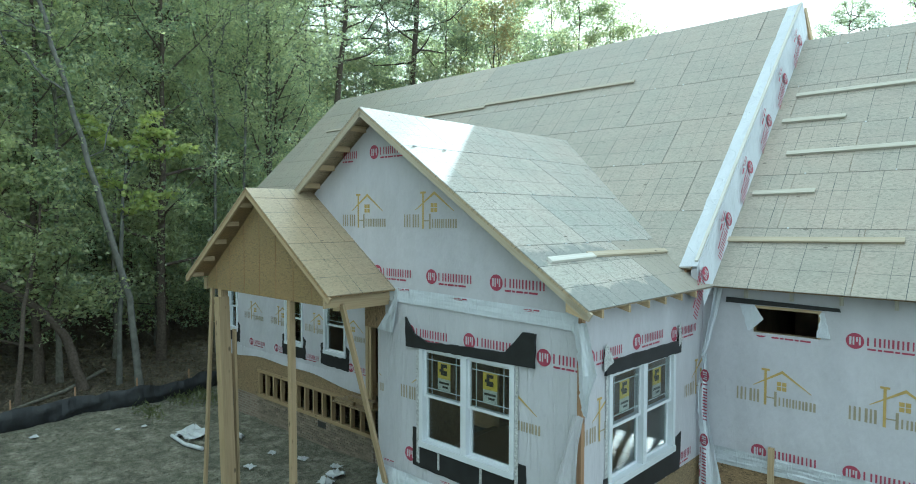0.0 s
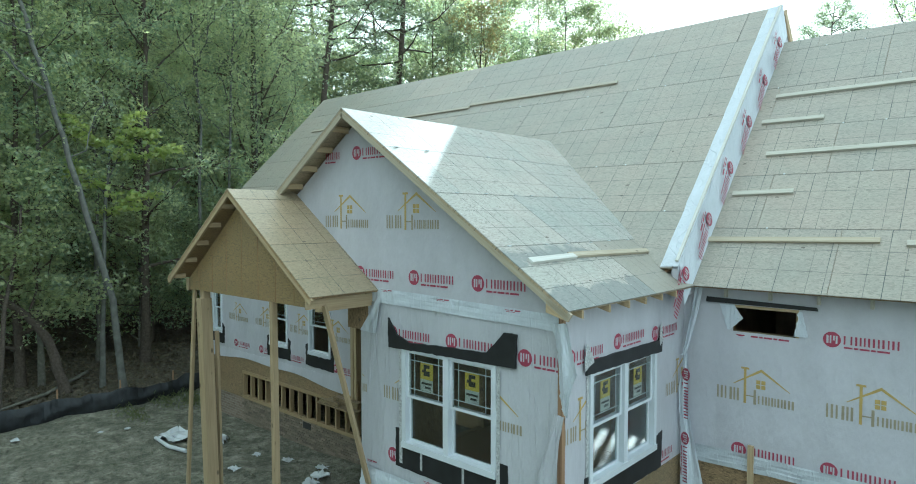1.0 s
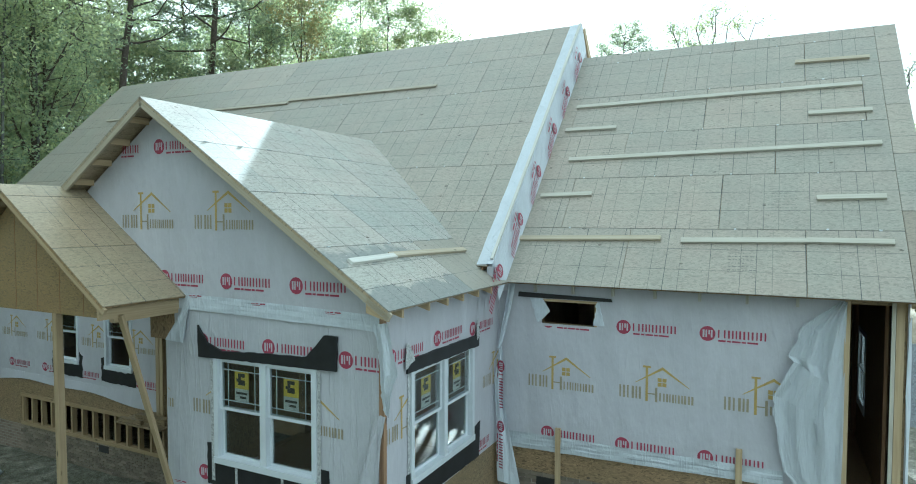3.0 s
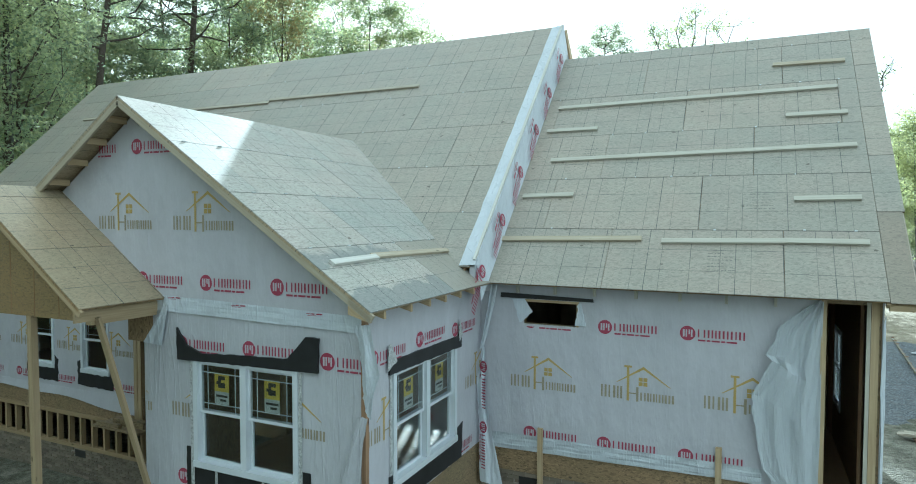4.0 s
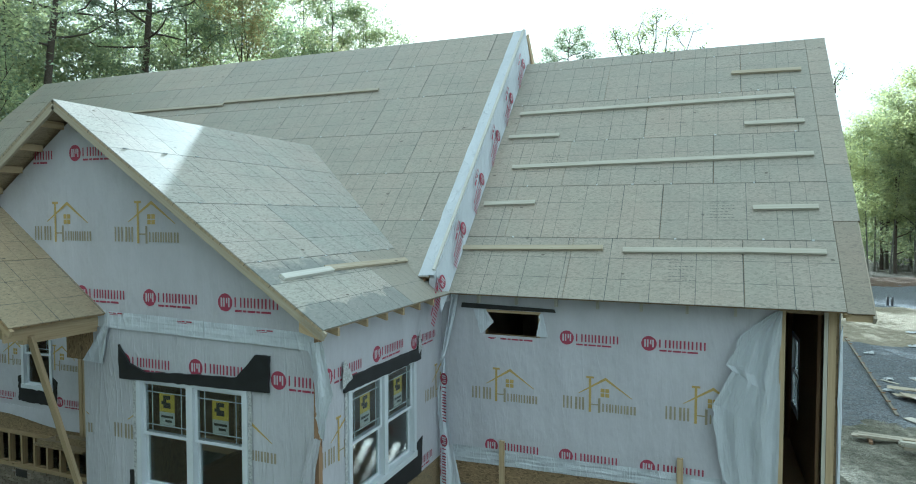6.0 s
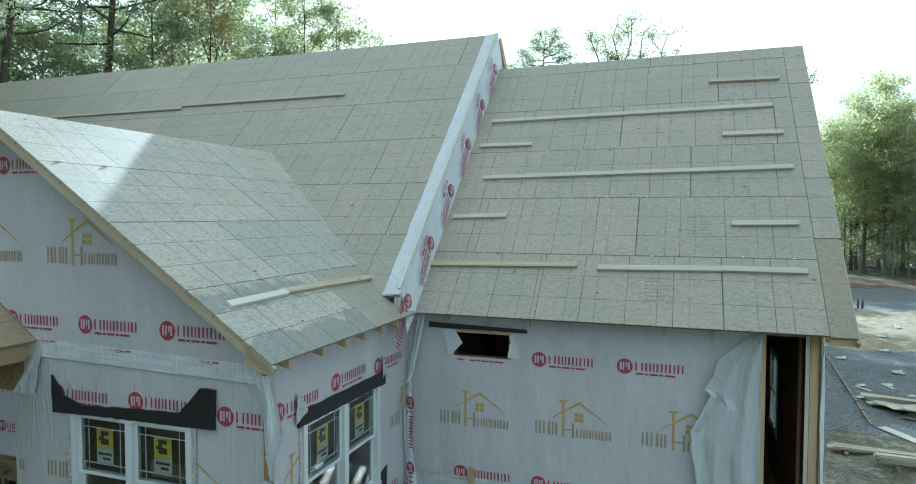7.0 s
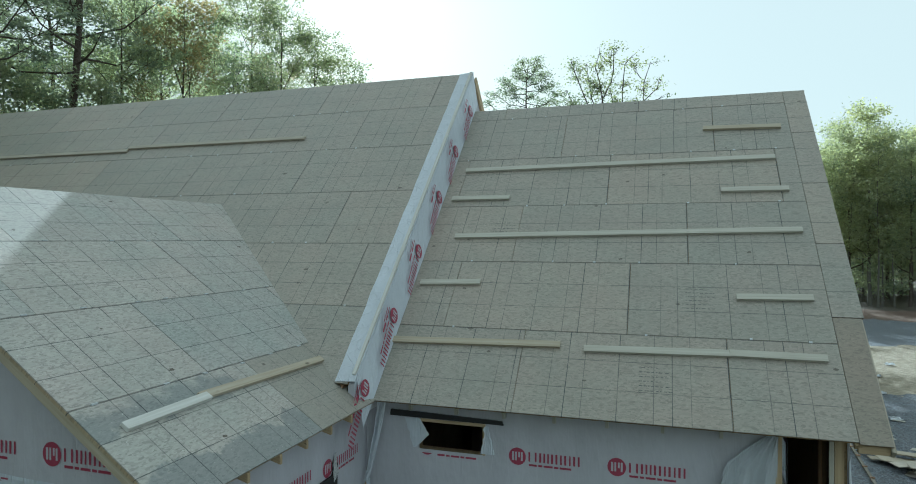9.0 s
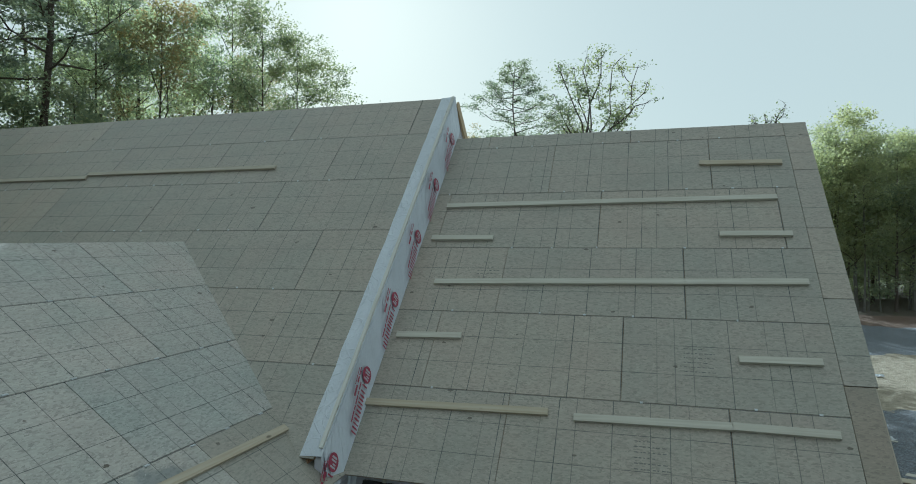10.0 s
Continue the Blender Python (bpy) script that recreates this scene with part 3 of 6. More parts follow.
# foundation
fb = Build()
fb.box(GX0 + 0.02, GX1 - 0.02, GY + 0.03, GY + 0.24, -1.3, 0.45)
fb.box(GX1 - 0.24, GX1 - 0.02, GY + 0.24, RIGHT_Y, -1.3, 0.45)
fb.box(STEP_X - 0.18, END_X - 0.02, RIGHT_Y + 0.03, RIGHT_Y + 0.24, -1.3, 0.88)
fb.box(END_X - 0.24, END_X - 0.02, RIGHT_Y + 0.24, 18.3, -1.3, 0.7)
fb.box(LEFT_X + 0.02, -7.9, WALL_Y + 0.03, WALL_Y + 0.24, -1.6, -0.27)
fb.box(LEFT_X + 0.02, LEFT_X + 0.24, WALL_Y + 0.24, 18.9, -1.6, 0.5)
fb.box(LEFT_X + 0.24, STEP_X, 18.7, 18.9, -1.6, 0.5)
part("foundation", fb, BRICK, house, "brick foundation wall")


def bricks(parent, axis_y, x0, x1, z0, z1, skip):
    """A skin of single bricks in running bond, joints set back."""
    br = [Build().box(-0.096, 0.096, -0.012 - d, 0.0, -0.0285, 0.0285).mesh("brick", BRICK_FACE) for d in (0.0, 0.002, 0.004)]
    k, z = 0, z1 - 0.0345
    while z > z0:
        x = x0 + (0.102 if k % 2 else 0.0)
        while x < x1:
            if not any(h[0] - 0.08 < x < h[1] + 0.08 and h[2] < z < h[3] for h in skip):
                ob = new("brick", random.choice(br))
                ob.parent = parent
                ob.location = (x, axis_y, z)
            x += 0.204
        k, z = k + 1, z - 0.069
    return parent


random.seed(12)
base_left = part("foundation", Build().box(-17.3, -11.9, WALL_Y + 0.012, WALL_Y + 0.03, -1.3, -0.272), BRICK, house)
bricks(base_left, WALL_Y + 0.0125, -17.2, -11.95, -0.98, -0.275, [(-14.2, -13.85, -0.5, -0.3)])
base_right = part("foundation", Build().box(-4.0, 0.78, RIGHT_Y + 0.012, RIGHT_Y + 0.03, -1.0, 0.878), BRICK, house)
bricks(base_right, RIGHT_Y + 0.0125, -3.9, 0.72, 0.3, 0.875, [(-3.5, -3.1, 0.6, 0.82)])

# ---- roofs ----
def slope(name, parent, eave, ridge, u0, u1, axis, mat, offsets, label, thick=0.03, first=1.22, under=None, fresh=None):
    """One roof slope of loose sheets on a thin deck. axis: the one along which the eave runs; eave and ridge: (across, z)."""
    ev, rg = Vector(eave), Vector(ridge)
    run = (rg - ev).length
    way = (rg - ev) / run
    nrm = Vector((-way.y, way.x))
    if nrm.y < 0:
        nrm = -nrm

    def at(u, v, h):
        p = ev + way * v + nrm * h
        return (u, p.x, p.y) if axis == "x" else (p.x, u, p.y)

    deck = Build()
    lo, hi = -thick - 0.012, -0.0125

    def slab(b, a, c, v0, v1, h0, h1):
        q = [(a, v0), (c, v0), (c, v1), (a, v1)]
        n = len(b.f)
        b.hexa([at(u, v, h0) for u, v in q] + [at(u, v, h1) for u, v in q])
        for k in range(n, n + 6):
            b.uv[k] = [((b.v[i][0] if axis == "x" else b.v[i][1]) - a,
                        (Vector((b.v[i][1] if axis == "x" else b.v[i][0], b.v[i][2])) - ev).dot(way) - v0) for i in b.f[k]]
        return b

    slab(deck, u0 + 0.003, u1, 0.01, run, lo, hi)
    ob = part(name, deck, under or OSB_WALL, parent, label)
    v, k = 0.0, 0
    while v < run - 0.02:
        v1 = min(run, v + (first if k == 0 else 1.22))
        u, j = u0 - offsets[k % len(offsets)], 0
        while u < u1:
            a, c = max(u, u0), min(u + 2.44, u1)
            if c - a > 0.05:
                warp = 0.002 * random.random()
                part("osb_sheet", slab(Build(), a + 0.0035, c - 0.0035, v + 0.0035, v1 - 0.0035, -0.012, warp), OSB if fresh == (k, j) else mat, ob)
            u, j = u + 2.44, j + 1
        v, k = v1, k + 1
    return at


def WZ_AT(x):
    return WING_RIDGE[1] - (x - WING_RIDGE[0]) * 0.668 - 0.001


random.seed(4)
slope("roof", house, MAIN_EAVE, MAIN_RIDGE, -19.62, -4.09, "x", OSB, (0.9, 2.1, 0.4, 1.6, 0.9, 2.1), "tall roof slope of bare strand board sheets")
# gap added low in the unseen rear slope so sunlight reaches the floor
slope("roof", house, (19.42, 4.29), MAIN_RIDGE, -19.62, -10.5, "x", OSB, (0.0, 1.22), "rear slope of the tall roof")
slope("roof", house, (19.42, 4.29), MAIN_RIDGE, -8.7, -4.09, "x", OSB, (0.0, 1.22), "rear slope of the tall roof")
slope("roof", house, (18.3, 5.41), MAIN_RIDGE, -10.5, -8.7, "x", OSB, (0.0, 1.22), "rear slope of the tall roof")
slope("roof", house, (19.42, 4.29), (18.85, 4.86), -10.5, -8.7, "x", OSB, (0.0, 1.22), "lowest boards of the rear slope")
# rafters across the gap break the sunlight into strips
for k in range(7):
    part("rafter", Build().beam((-10.4 + 0.28 * k, 19.3, 4.3), (-10.4 + 0.28 * k, 18.2, 5.4), 0.09 if k % 3 else 0.16, 0.14), LUMBER, house)
slope("roof", house, LOW_EAVE, LOW_RIDGE, STEP_X, 1.5, "x", OSB, (0.55, 1.7, 0.95, 2.1, 0.5, 1.7), "low roof slope of bare strand board sheets")
slope("roof", house, (18.7, 4.02), LOW_RIDGE, STEP_X, 1.83, "x", OSB, (0.0, 1.22), "rear slope of the low roof")
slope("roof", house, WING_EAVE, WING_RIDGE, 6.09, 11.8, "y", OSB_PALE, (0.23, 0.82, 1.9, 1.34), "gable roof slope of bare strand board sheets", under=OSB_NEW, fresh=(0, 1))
slope("roof", house, (-11.89, 4.02), WING_RIDGE, 6.09, 11.8, "y", OSB, (0.0, 1.22), "left slope of the gable roof", under=OSB_NEW)
slope("roof", house, (PORCH_RIDGE[0] + PORCH_HALF, PORCH_EAVE_Z), PORCH_RIDGE, 5.2, 6.44, "y", OSB_NEW, (0.3, 1.4), "porch roof slope of fresh strand board", under=PLY)
slope("roof", house, (PORCH_RIDGE[0] - PORCH_HALF, PORCH_EAVE_Z), PORCH_RIDGE, 5.2, 6.44, "y", OSB_NEW, (0.0, 1.22), "left porch roof slope", under=PLY)
# steel clips in the sheet joints
random.seed(31)
for k in range(21):
    x, y = (-4.87, -5.90, -6.91)[k % 3] + random.uniform(-0.01, 0.01), 6.45 + 0.61 * (k // 3) + random.uniform(-0.15, 0.15)
    part("panel_clip", Build().box(x - 0.012, x + 0.012, y - 0.03, y + 0.03, WZ_AT(x), WZ_AT(x) + 0.012), PLASTIC, house)
clips = Build()
for x0, x1, y0, drop, rows in ((-3.7, 1.3, 9.60, 5.58, 5), (-15.0, -4.5, 9.26, 4.97, 5)):
    for k in range(1, rows + 1):
        x = x0
        while x < x1:
            if random.random() < 0.55:
                y, w = y0 + 1.22 * k * 0.7071 + random.uniform(-0.006, 0.006), random.uniform(0.008, 0.02)
                clips.hexa([(x - w, y - 0.008, y - drop - 0.006), (x + w, y - 0.008, y - drop - 0.006), (x + w, y + 0.008, y - drop + 0.01), (x - w, y + 0.008, y - drop + 0.01),
                            (x - w, y - 0.013, y - drop + 0.0), (x + w, y - 0.013, y - drop + 0.0), (x + w, y + 0.003, y - drop + 0.016), (x - w, y + 0.003, y - drop + 0.016)])
            x += 0.61 + random.uniform(-0.04, 0.04)
tagged(part("panel_clip", clips, PLASTIC, house), kind="stuff")
# grade stamps: rows of short grey bars
stamps = Build()
for x0, y0 in ((-0.12, 11.0), (-0.66, 10.12), (-2.9, 11.9)):
    for r in range(6):
        x, y = x0, y0 - 0.045 * r
        while x < x0 + (0.34 if r % 3 else 0.22):
            w = random.uniform(0.012, 0.05)
            stamps.face([(x, y, y - 5.577), (x + w, y, y - 5.577), (x + w, y + 0.008, y - 5.569), (x, y + 0.008, y - 5.569)])
            x += w + random.uniform(0.008, 0.03)
tagged(part("grade_stamp", stamps, STAMP, house), kind="stuff")
# overhang strip along the low roof's open end, in two pieces of different age
slope("rake_strip", house, (10.735, 5.155), (14.15, 8.57), 1.499, 1.83, "x", OSB, (1.0, 0.2), "paler board strip over the end rafters")
slope("rake_strip", house, (9.585, 4.005), (10.73, 5.15), 1.499, 1.80, "x", OSB_BROWN, (0.0,), "brown board strip over the end rafters", first=1.7)


# ---- rafters, barge boards and tails ----
def edge_board(a, c, mat, w=0.038, h=0.10, up=(0, 0, 1), name="barge_board", parent=None):
    part(name, Build().beam(a, c, w, h, up), mat, parent or house)


WX, WZ = WING_RIDGE
EX, EZ = WING_EAVE
ROOF_DROP = 0.082
edge_board((WX, 6.115, WZ - ROOF_DROP), (EX, 6.115, EZ - ROOF_DROP), LUMBER_TAN)
edge_board((WX, 6.115, WZ - ROOF_DROP), (-9.75, 6.115, WZ - ROOF_DROP - (9.75 + WX) * 0.668), LUMBER_TAN)
for k in range(5):
    d = 0.28 + 0.42 * k
    for s in (-1, 1):
        if s < 0 and d > 1.8:
            continue
        part("lookout", Build().beam((WX + s * d, 6.135, WZ - 0.668 * d - 0.1), (WX + s * d, 6.44, WZ - 0.668 * d - 0.1), 0.038, 0.09), LUMBER, house)
# wing eave rafter tails
for y in (6.115, 6.42, 7.05, 7.55, 8.02, 8.52, 9.0):
    part("rafter_tail", Build().hexa([(GX1, y - 0.019, 3.98), (EX - 0.02, y - 0.019, 3.90), (EX - 0.02, y + 0.019, 3.90), (GX1, y + 0.019, 3.98),
                                      (GX1, y - 0.019, 4.19), (EX - 0.02, y - 0.019, 3.985), (EX - 0.02, y + 0.019, 3.985), (GX1, y + 0.019, 4.19)]), LUMBER, house)
# low roof rafter tails and end blocks
for k in range(10):
    x = -3.52 + 0.625 * k
    if x > 0.7:
        continue
    part("rafter_tail", Build().hexa([(x - 0.019, 9.9, 3.845), (x + 0.019, 9.9, 3.845), (x + 0.019, RIGHT_Y + 0.01, 3.845), (x - 0.019, RIGHT_Y + 0.01, 3.845),
                                      (x - 0.019, 9.86, 4.18), (x + 0.019, 9.86, 4.18), (x + 0.019, RIGHT_Y + 0.01, 4.28), (x - 0.019, RIGHT_Y + 0.01, 4.28)]), LUMBER_PALE, house)
edge_board((1.80, 9.62, 3.92), (1.80, 14.15, 8.45), LUMBER_GREY)
for k in range(9):
    y = 9.75 + 0.5 * k
    part("lookout", Build().beam((1.48, y, y - 5.69), (1.78, y, y - 5.69), 0.038, 0.09), LUMBER, house)
part("end_rafter", Build().beam((1.5, 9.64, 9.64 - 5.58 - 0.1), (1.5, 14.1, 14.1 - 5.58 - 0.1), 0.07, 0.07, (0, -0.707, 0.707)), LUMBER, house)
part("frieze_block", Build().box(1.50, 1.80, 9.64, 9.70, 3.90, 3.98), LUMBER, house)
# tall roof: end rafter at the step, eave tails at the left
edge_board((STEP_X - 0.19, 9.28, 4.16), (STEP_X - 0.19, 14.34, 9.22), LUMBER_DARK)
edge_board((STEP_X + 0.03, 14.36, 9.25), (STEP_X + 0.03, 19.3, 4.31), LUMBER, w=0.04, h=0.16)
edge_board((-19.6, 9.28, 4.17), (-19.6, 14.34, 9.24), LUMBER)
for k in range(14):
    x = -19.2 + 0.56 * k
    part("rafter_tail", Build().box(x - 0.019, x + 0.019, 9.29, WALL_Y + 0.01, 4.1, 4.26), LUMBER, house)
# white sheet folded over the roof edge above the step wall
fold = Build()
N = 30
for k in range(N):
    y0, y1 = 9.27 + (14.34 - 9.27) * k / N, 9.27 + (14.34 - 9.27) * (k + 1) / N
    w0, w1 = [-4.27 + 0.018 * noise.noise((k_ * 0.9, 3, 0)) for k_ in (k, k + 1)]
    h = [0.012 + 0.006 * noise.noise((k_ * 0.7, 8, 0)) for k_ in (k, k + 1)]
    fold.face([(w0, y0, y0 - 4.97 + 0.008), (STEP_X + 0.006, y0, y0 - 4.97 + h[0] + 0.012), (STEP_X + 0.006, y1, y1 - 4.97 + h[1] + 0.012), (w1, y1, y1 - 4.97 + 0.008)], smooth=True)
    fold.face([(STEP_X + 0.006, y0, y0 - 4.97 + h[0] + 0.012), (STEP_X + 0.006, y0, y0 - 5.09), (STEP_X + 0.006, y1, y1 - 5.09), (STEP_X + 0.006, y1, y1 - 4.97 + h[1] + 0.012)], smooth=True)
part("edge_batten", Build().beam((STEP_X - 0.03, 9.32, 9.32 - 4.97 + 0.05), (STEP_X - 0.03, 14.3, 14.3 - 4.97 + 0.05), 0.045, 0.035, (0, -0.707, 0.707)), LUMBER_WHITE, house, "pale batten along the wrapped roof edge")
part("edge_wrap", fold, WRAP_LOOSE, house, "white sheet folded over the roof edge")

# ---- house wrap skins ----
skin_gable = part("wrap_panel", extrude(Build(), [(-11.5, 4.0), (-9.0, 3.97), (-7.9, 3.93), (-7.2, 3.94), (-6.4, 3.90), (-5.6, 3.88), (-4.9, 3.86), (-4.3, 3.83), (GX1, 3.84), (GX1, 4.12), (-7.88, 6.58), (-11.5, 4.15)], "y", GY - 0.012, GY + 0.01), WRAP, house, "upper gable sheet of white house wrap")
skin_front = part("wrap_panel", holed(Build(), "y", GY - 0.001, GY + 0.011, GX0, GX1, 0.95, 3.95, [W1]), WRAP_SLACK, house, "front room sheet of white house wrap")
skin_side = part("wrap_panel", holed(Build(), "x", GX1 - 0.011, GX1 + 0.001, GY, RIGHT_Y, 1.22, 4.12, [W2]), WRAP, house, "side sheet of white house wrap")
skin_right = part("wrap_panel", holed(Build(), "y", RIGHT_Y - 0.001, RIGHT_Y + 0.011, STEP_X - 0.18, 0.80, 1.30, 4.30, [SMALL]), WRAP, house, "low wall sheet of white house wrap")
lw = Build()
holed(lw, "y", WALL_Y - 0.001, WALL_Y + 0.011, LEFT_X, -12.15, 1.1, 4.3, LEFT_WINDOWS)
for k in range(20):
    a, c = LEFT_X + (LEFT_X * -1 - 12.15) * k / 20, LEFT_X + (LEFT_X * -1 - 12.15) * (k + 1) / 20
    za, zc = [0.8 + 0.12 * math.sin((q - LEFT_X) * 0.55 - 0.3) - 0.03 * math.sin(q * 2.3) for q in (a, c)]
    lw.hexa([(a, WALL_Y - 0.03, za), (c, WALL_Y - 0.03, zc), (c, WALL_Y - 0.02, zc), (a, WALL_Y - 0.02, za),
             (a, WALL_Y - 0.003, 1.1), (c, WALL_Y - 0.003, 1.1), (c, WALL_Y + 0.01, 1.1), (a, WALL_Y + 0.01, 1.1)])
skin_left = part("wrap_panel", lw, WRAP, house, "long wall sheet of white house wrap, sagging at the foot")
part("wrap_panel", holed(Build(), "x", END_X, END_X + 0.02, RIGHT_Y, 18.0, 1.2, 4.0, [END_WIN]), WRAP, house, "end wall sheet of white house wrap")


# ---- printed marks on the wrap: plain shapes ----
def bar_list(rows):
    return [[(x0, z0), (x1, z0), (x1, z1), (x0, z1)] for x0, x1, z0, z1 in rows]


DISC = [[(0.108 * math.cos(2 * math.pi * k / 28), 0.108 * math.sin(2 * math.pi * k / 28)) for k in range(28)]]
# a row of close upright bars stands for the word beside the disc, short bars for the line under it
BLOCKS, x = [], 0.14
for w, gap in ((0.026, 0.054), (0.026, 0.028), (0.03, 0.022), (0.026, 0.022), (0.024, 0.022), (0.03, 0.024), (0.03, 0.026), (0.026, 0.024), (0.03, 0.03), (0.022, 0.026), (0.03, 0.026), (0.026, 0.0)):
    BLOCKS.append((x, x + w * 0.82, -0.05, 0.066))
    x += w + gap
WORD_POLYS = bar_list(BLOCKS + [(x0, x1, -0.105, -0.08) for x0, x1 in ((0.145, 0.245), (0.262, 0.312), (0.328, 0.44), (0.456, 0.51), (0.526, 0.665))])
INLAY_POLYS = bar_list([(-0.066, -0.04, -0.052, 0.056), (-0.026, -0.006, -0.052, 0.056), (0.014, 0.034, -0.01, 0.056), (0.046, 0.068, -0.052, 0.056)])
GABLE_POLYS = [[(0.25, 0.25), (0.27, 0.25), (0.655, 0.475), (1.03, 0.235), (1.05, 0.235), (0.655, 0.52)]]
STEM_POLYS = [[(0.41, -0.02), (0.445, -0.02), (0.445, 0.49), (0.485, 0.49), (0.485, 0.52), (0.37, 0.52), (0.37, 0.49), (0.41, 0.49)]]
LIGHT_POLYS = bar_list([(x0, x0 + 0.058, z0, z0 + 0.058) for x0 in (0.585, 0.655) for z0 in (0.222, 0.292)])
TAUPE_POLYS = bar_list([(x0, x0 + w, 0, 0.19) for x0, w in ((0.02, 0.024), (0.075, 0.03), (0.135, 0.024), (0.205, 0.034), (0.262, 0.026), (0.312, 0.03))] + [(0.445, 0.55, 0.09, 0.108), (0.55, 0.584, -0.02, 0.2)]
                       + [(x0, x0 + w, 0, 0.125) for x0, w in ((0.612, 0.022), (0.668, 0.022), (0.712, 0.026), (0.756, 0.018), (0.796, 0.026), (0.838, 0.018), (0.878, 0.026), (0.926, 0.022), (0.964, 0.03), (1.018, 0.028), (1.066, 0.03))])


def cut(poly, axis, limit, keep_low):
    """The part of a flat polygon on one side of a straight line."""
    out = []
    for k in range(len(poly)):
        p, q = poly[k], poly[(k + 1) % len(poly)]
        a, c = [(v[axis] - limit) * (-1 if keep_low else 1) for v in (p, q)]
        if a >= 0:
            out.append(p)
        if a * c < 0:
            f = a / (a - c)
            out.append((p[0] + f * (q[0] - p[0]), p[1] + f * (q[1] - p[1])))
    return out


def without(polys, hole):
    """The polygons with a rectangle (u0, u1, z0, z1) taken out."""
    done = []
    for p in polys:
        left, rest = cut(p, 0, hole[0], True), cut(p, 0, hole[0], False)
        right, mid_ = (cut(rest, 0, hole[1], False), cut(rest, 0, hole[1], True)) if rest else ([], [])
        low, high = (cut(mid_, 1, hole[2], True), cut(mid_, 1, hole[3], False)) if mid_ else ([], [])
        done += [q for q in (left, right, low, high) if len(q) > 2]
    return done


MARKS = {}


def stamp(polys, mat, parent, m, holes=(), lift=0.0, name="print_mark"):
    key = (id(polys), tuple(holes))
    if key not in MARKS:
        kept = polys
        for h in holes:
            kept = without(kept, h)
        b = Build()
        for p in kept:
            b.face([(u, -lift, z) for u, z in p])
        MARKS[key] = b.mesh(name, mat) if kept else None
    if MARKS[key]:
        ob = new(name, MARKS[key])
        ob.parent = parent
        ob.matrix_basis = m
        return tagged(ob, kind="stuff" if len(polys) > 1 else "")


def local(holes, u, z):
    """Openings that touch a mark set at (u, z), in the mark's own measure."""
    near = [(h[0] - 0.03 - u, h[1] + 0.03 - u, h[2] - 0.04 - z, h[3] + 0.03 - z) for h in holes]
    return [tuple(round(v, 4) for v in h) for h in near if h[0] < 1.3 and h[1] > -0.15 and h[2] < 0.6 and h[3] > -0.15]


def red(parent, x, y, z, turn=(0, 0, 0), holes=()):
    m = pose(x, y, z, *turn)
    hs = local(holes, y if turn[2] else x, z)
    red_at(parent, m, hs)


def red_at(parent, m, hs=()):
    stamp(DISC, RED, parent, m, hs, 0.0, "print_disc")
    stamp(INLAY_POLYS, WRAP, parent, m, hs, 0.002)
    stamp(WORD_POLYS, RED, parent, m, hs)


def gold(parent, x, y, z, turn=(0, 0, 0), holes=()):
    m = pose(x, y, z, *turn)
    hs = local(holes, y if turn[2] else x, z)
    stamp(GABLE_POLYS, GOLD, parent, m, hs, 0.0005, "print_gable")
    stamp(STEM_POLYS, GOLD, parent, m, hs, 0.001, "print_stem")
    stamp(LIGHT_POLYS, GOLD, parent, m, hs)
    stamp(TAUPE_POLYS, TAUPE, parent, m, hs)


OUT = 0.006
for x, z in ((-9.14, 6.03), (-7.94, 6.05), (-7.87, 4.19), (-6.67, 4.19), (-5.47, 4.19)):
    red(skin_gable, x, GY - 0.012 - OUT, z, holes=[(-20, -8.78, 5, 9)])
for x in (-8.77, -7.27):
    gold(skin_gable, x, GY - 0.012 - OUT, 4.89)
for x, z in ((-7.14, 3.34), (-5.95, 3.36), (-4.72, 3.32), (-7.14, 1.5)):
    if not (W1[0] - 0.1 < x < W1[1] and z < 3.2):
        red(skin_front, x, GY - OUT, z, holes=[W1, (GX1, -3, 0, 9)])
for x in (-8.84, -7.36, -5.86):
    gold(skin_front, x, GY - OUT, 2.33, holes=[W1, (-20, GX0, 0, 9), (GX1, -3, 0, 9)])
FINE_POLYS = bar_list([(0.0, 0.09, 0.0, 0.014), (0.1, 0.16, -0.004, 0.02), (0.19, 0.3, -0.006, 0.022), (0.02, 0.2, -0.03, -0.02)])
for x, z in ((-7.35, 4.03), (-6.2, 3.99), (-5.0, 3.96)):
    stamp(FINE_POLYS, RED, skin_gable, pose(x, GY - 0.012 - OUT - 0.03, z - 0.07) @ Matrix.Diagonal((0.8, 1, 0.6, 1)))
for x in (-7.75, -6.5, -5.3):
    stamp(FINE_POLYS, RED, skin_front, pose(x, GY - OUT, 1.27) @ Matrix.Diagonal((0.8, 1, 0.6, 1)))
SIDE = (0, 0, 90)
for y, z in ((6.62, 3.36), (7.79, 3.40), (8.93, 3.35), (8.8, 1.46)):
    red(skin_side, GX1 + OUT, y, z, SIDE, [W2, (2, GY, 0, 9), (RIGHT_Y, 12, 0, 9)])
for y in (6.42, 9.3):
    gold(skin_side, GX1 + OUT, y, 2.33, SIDE, [W2, (2, GY, 0, 9), (RIGHT_Y, 12, 0, 9)])
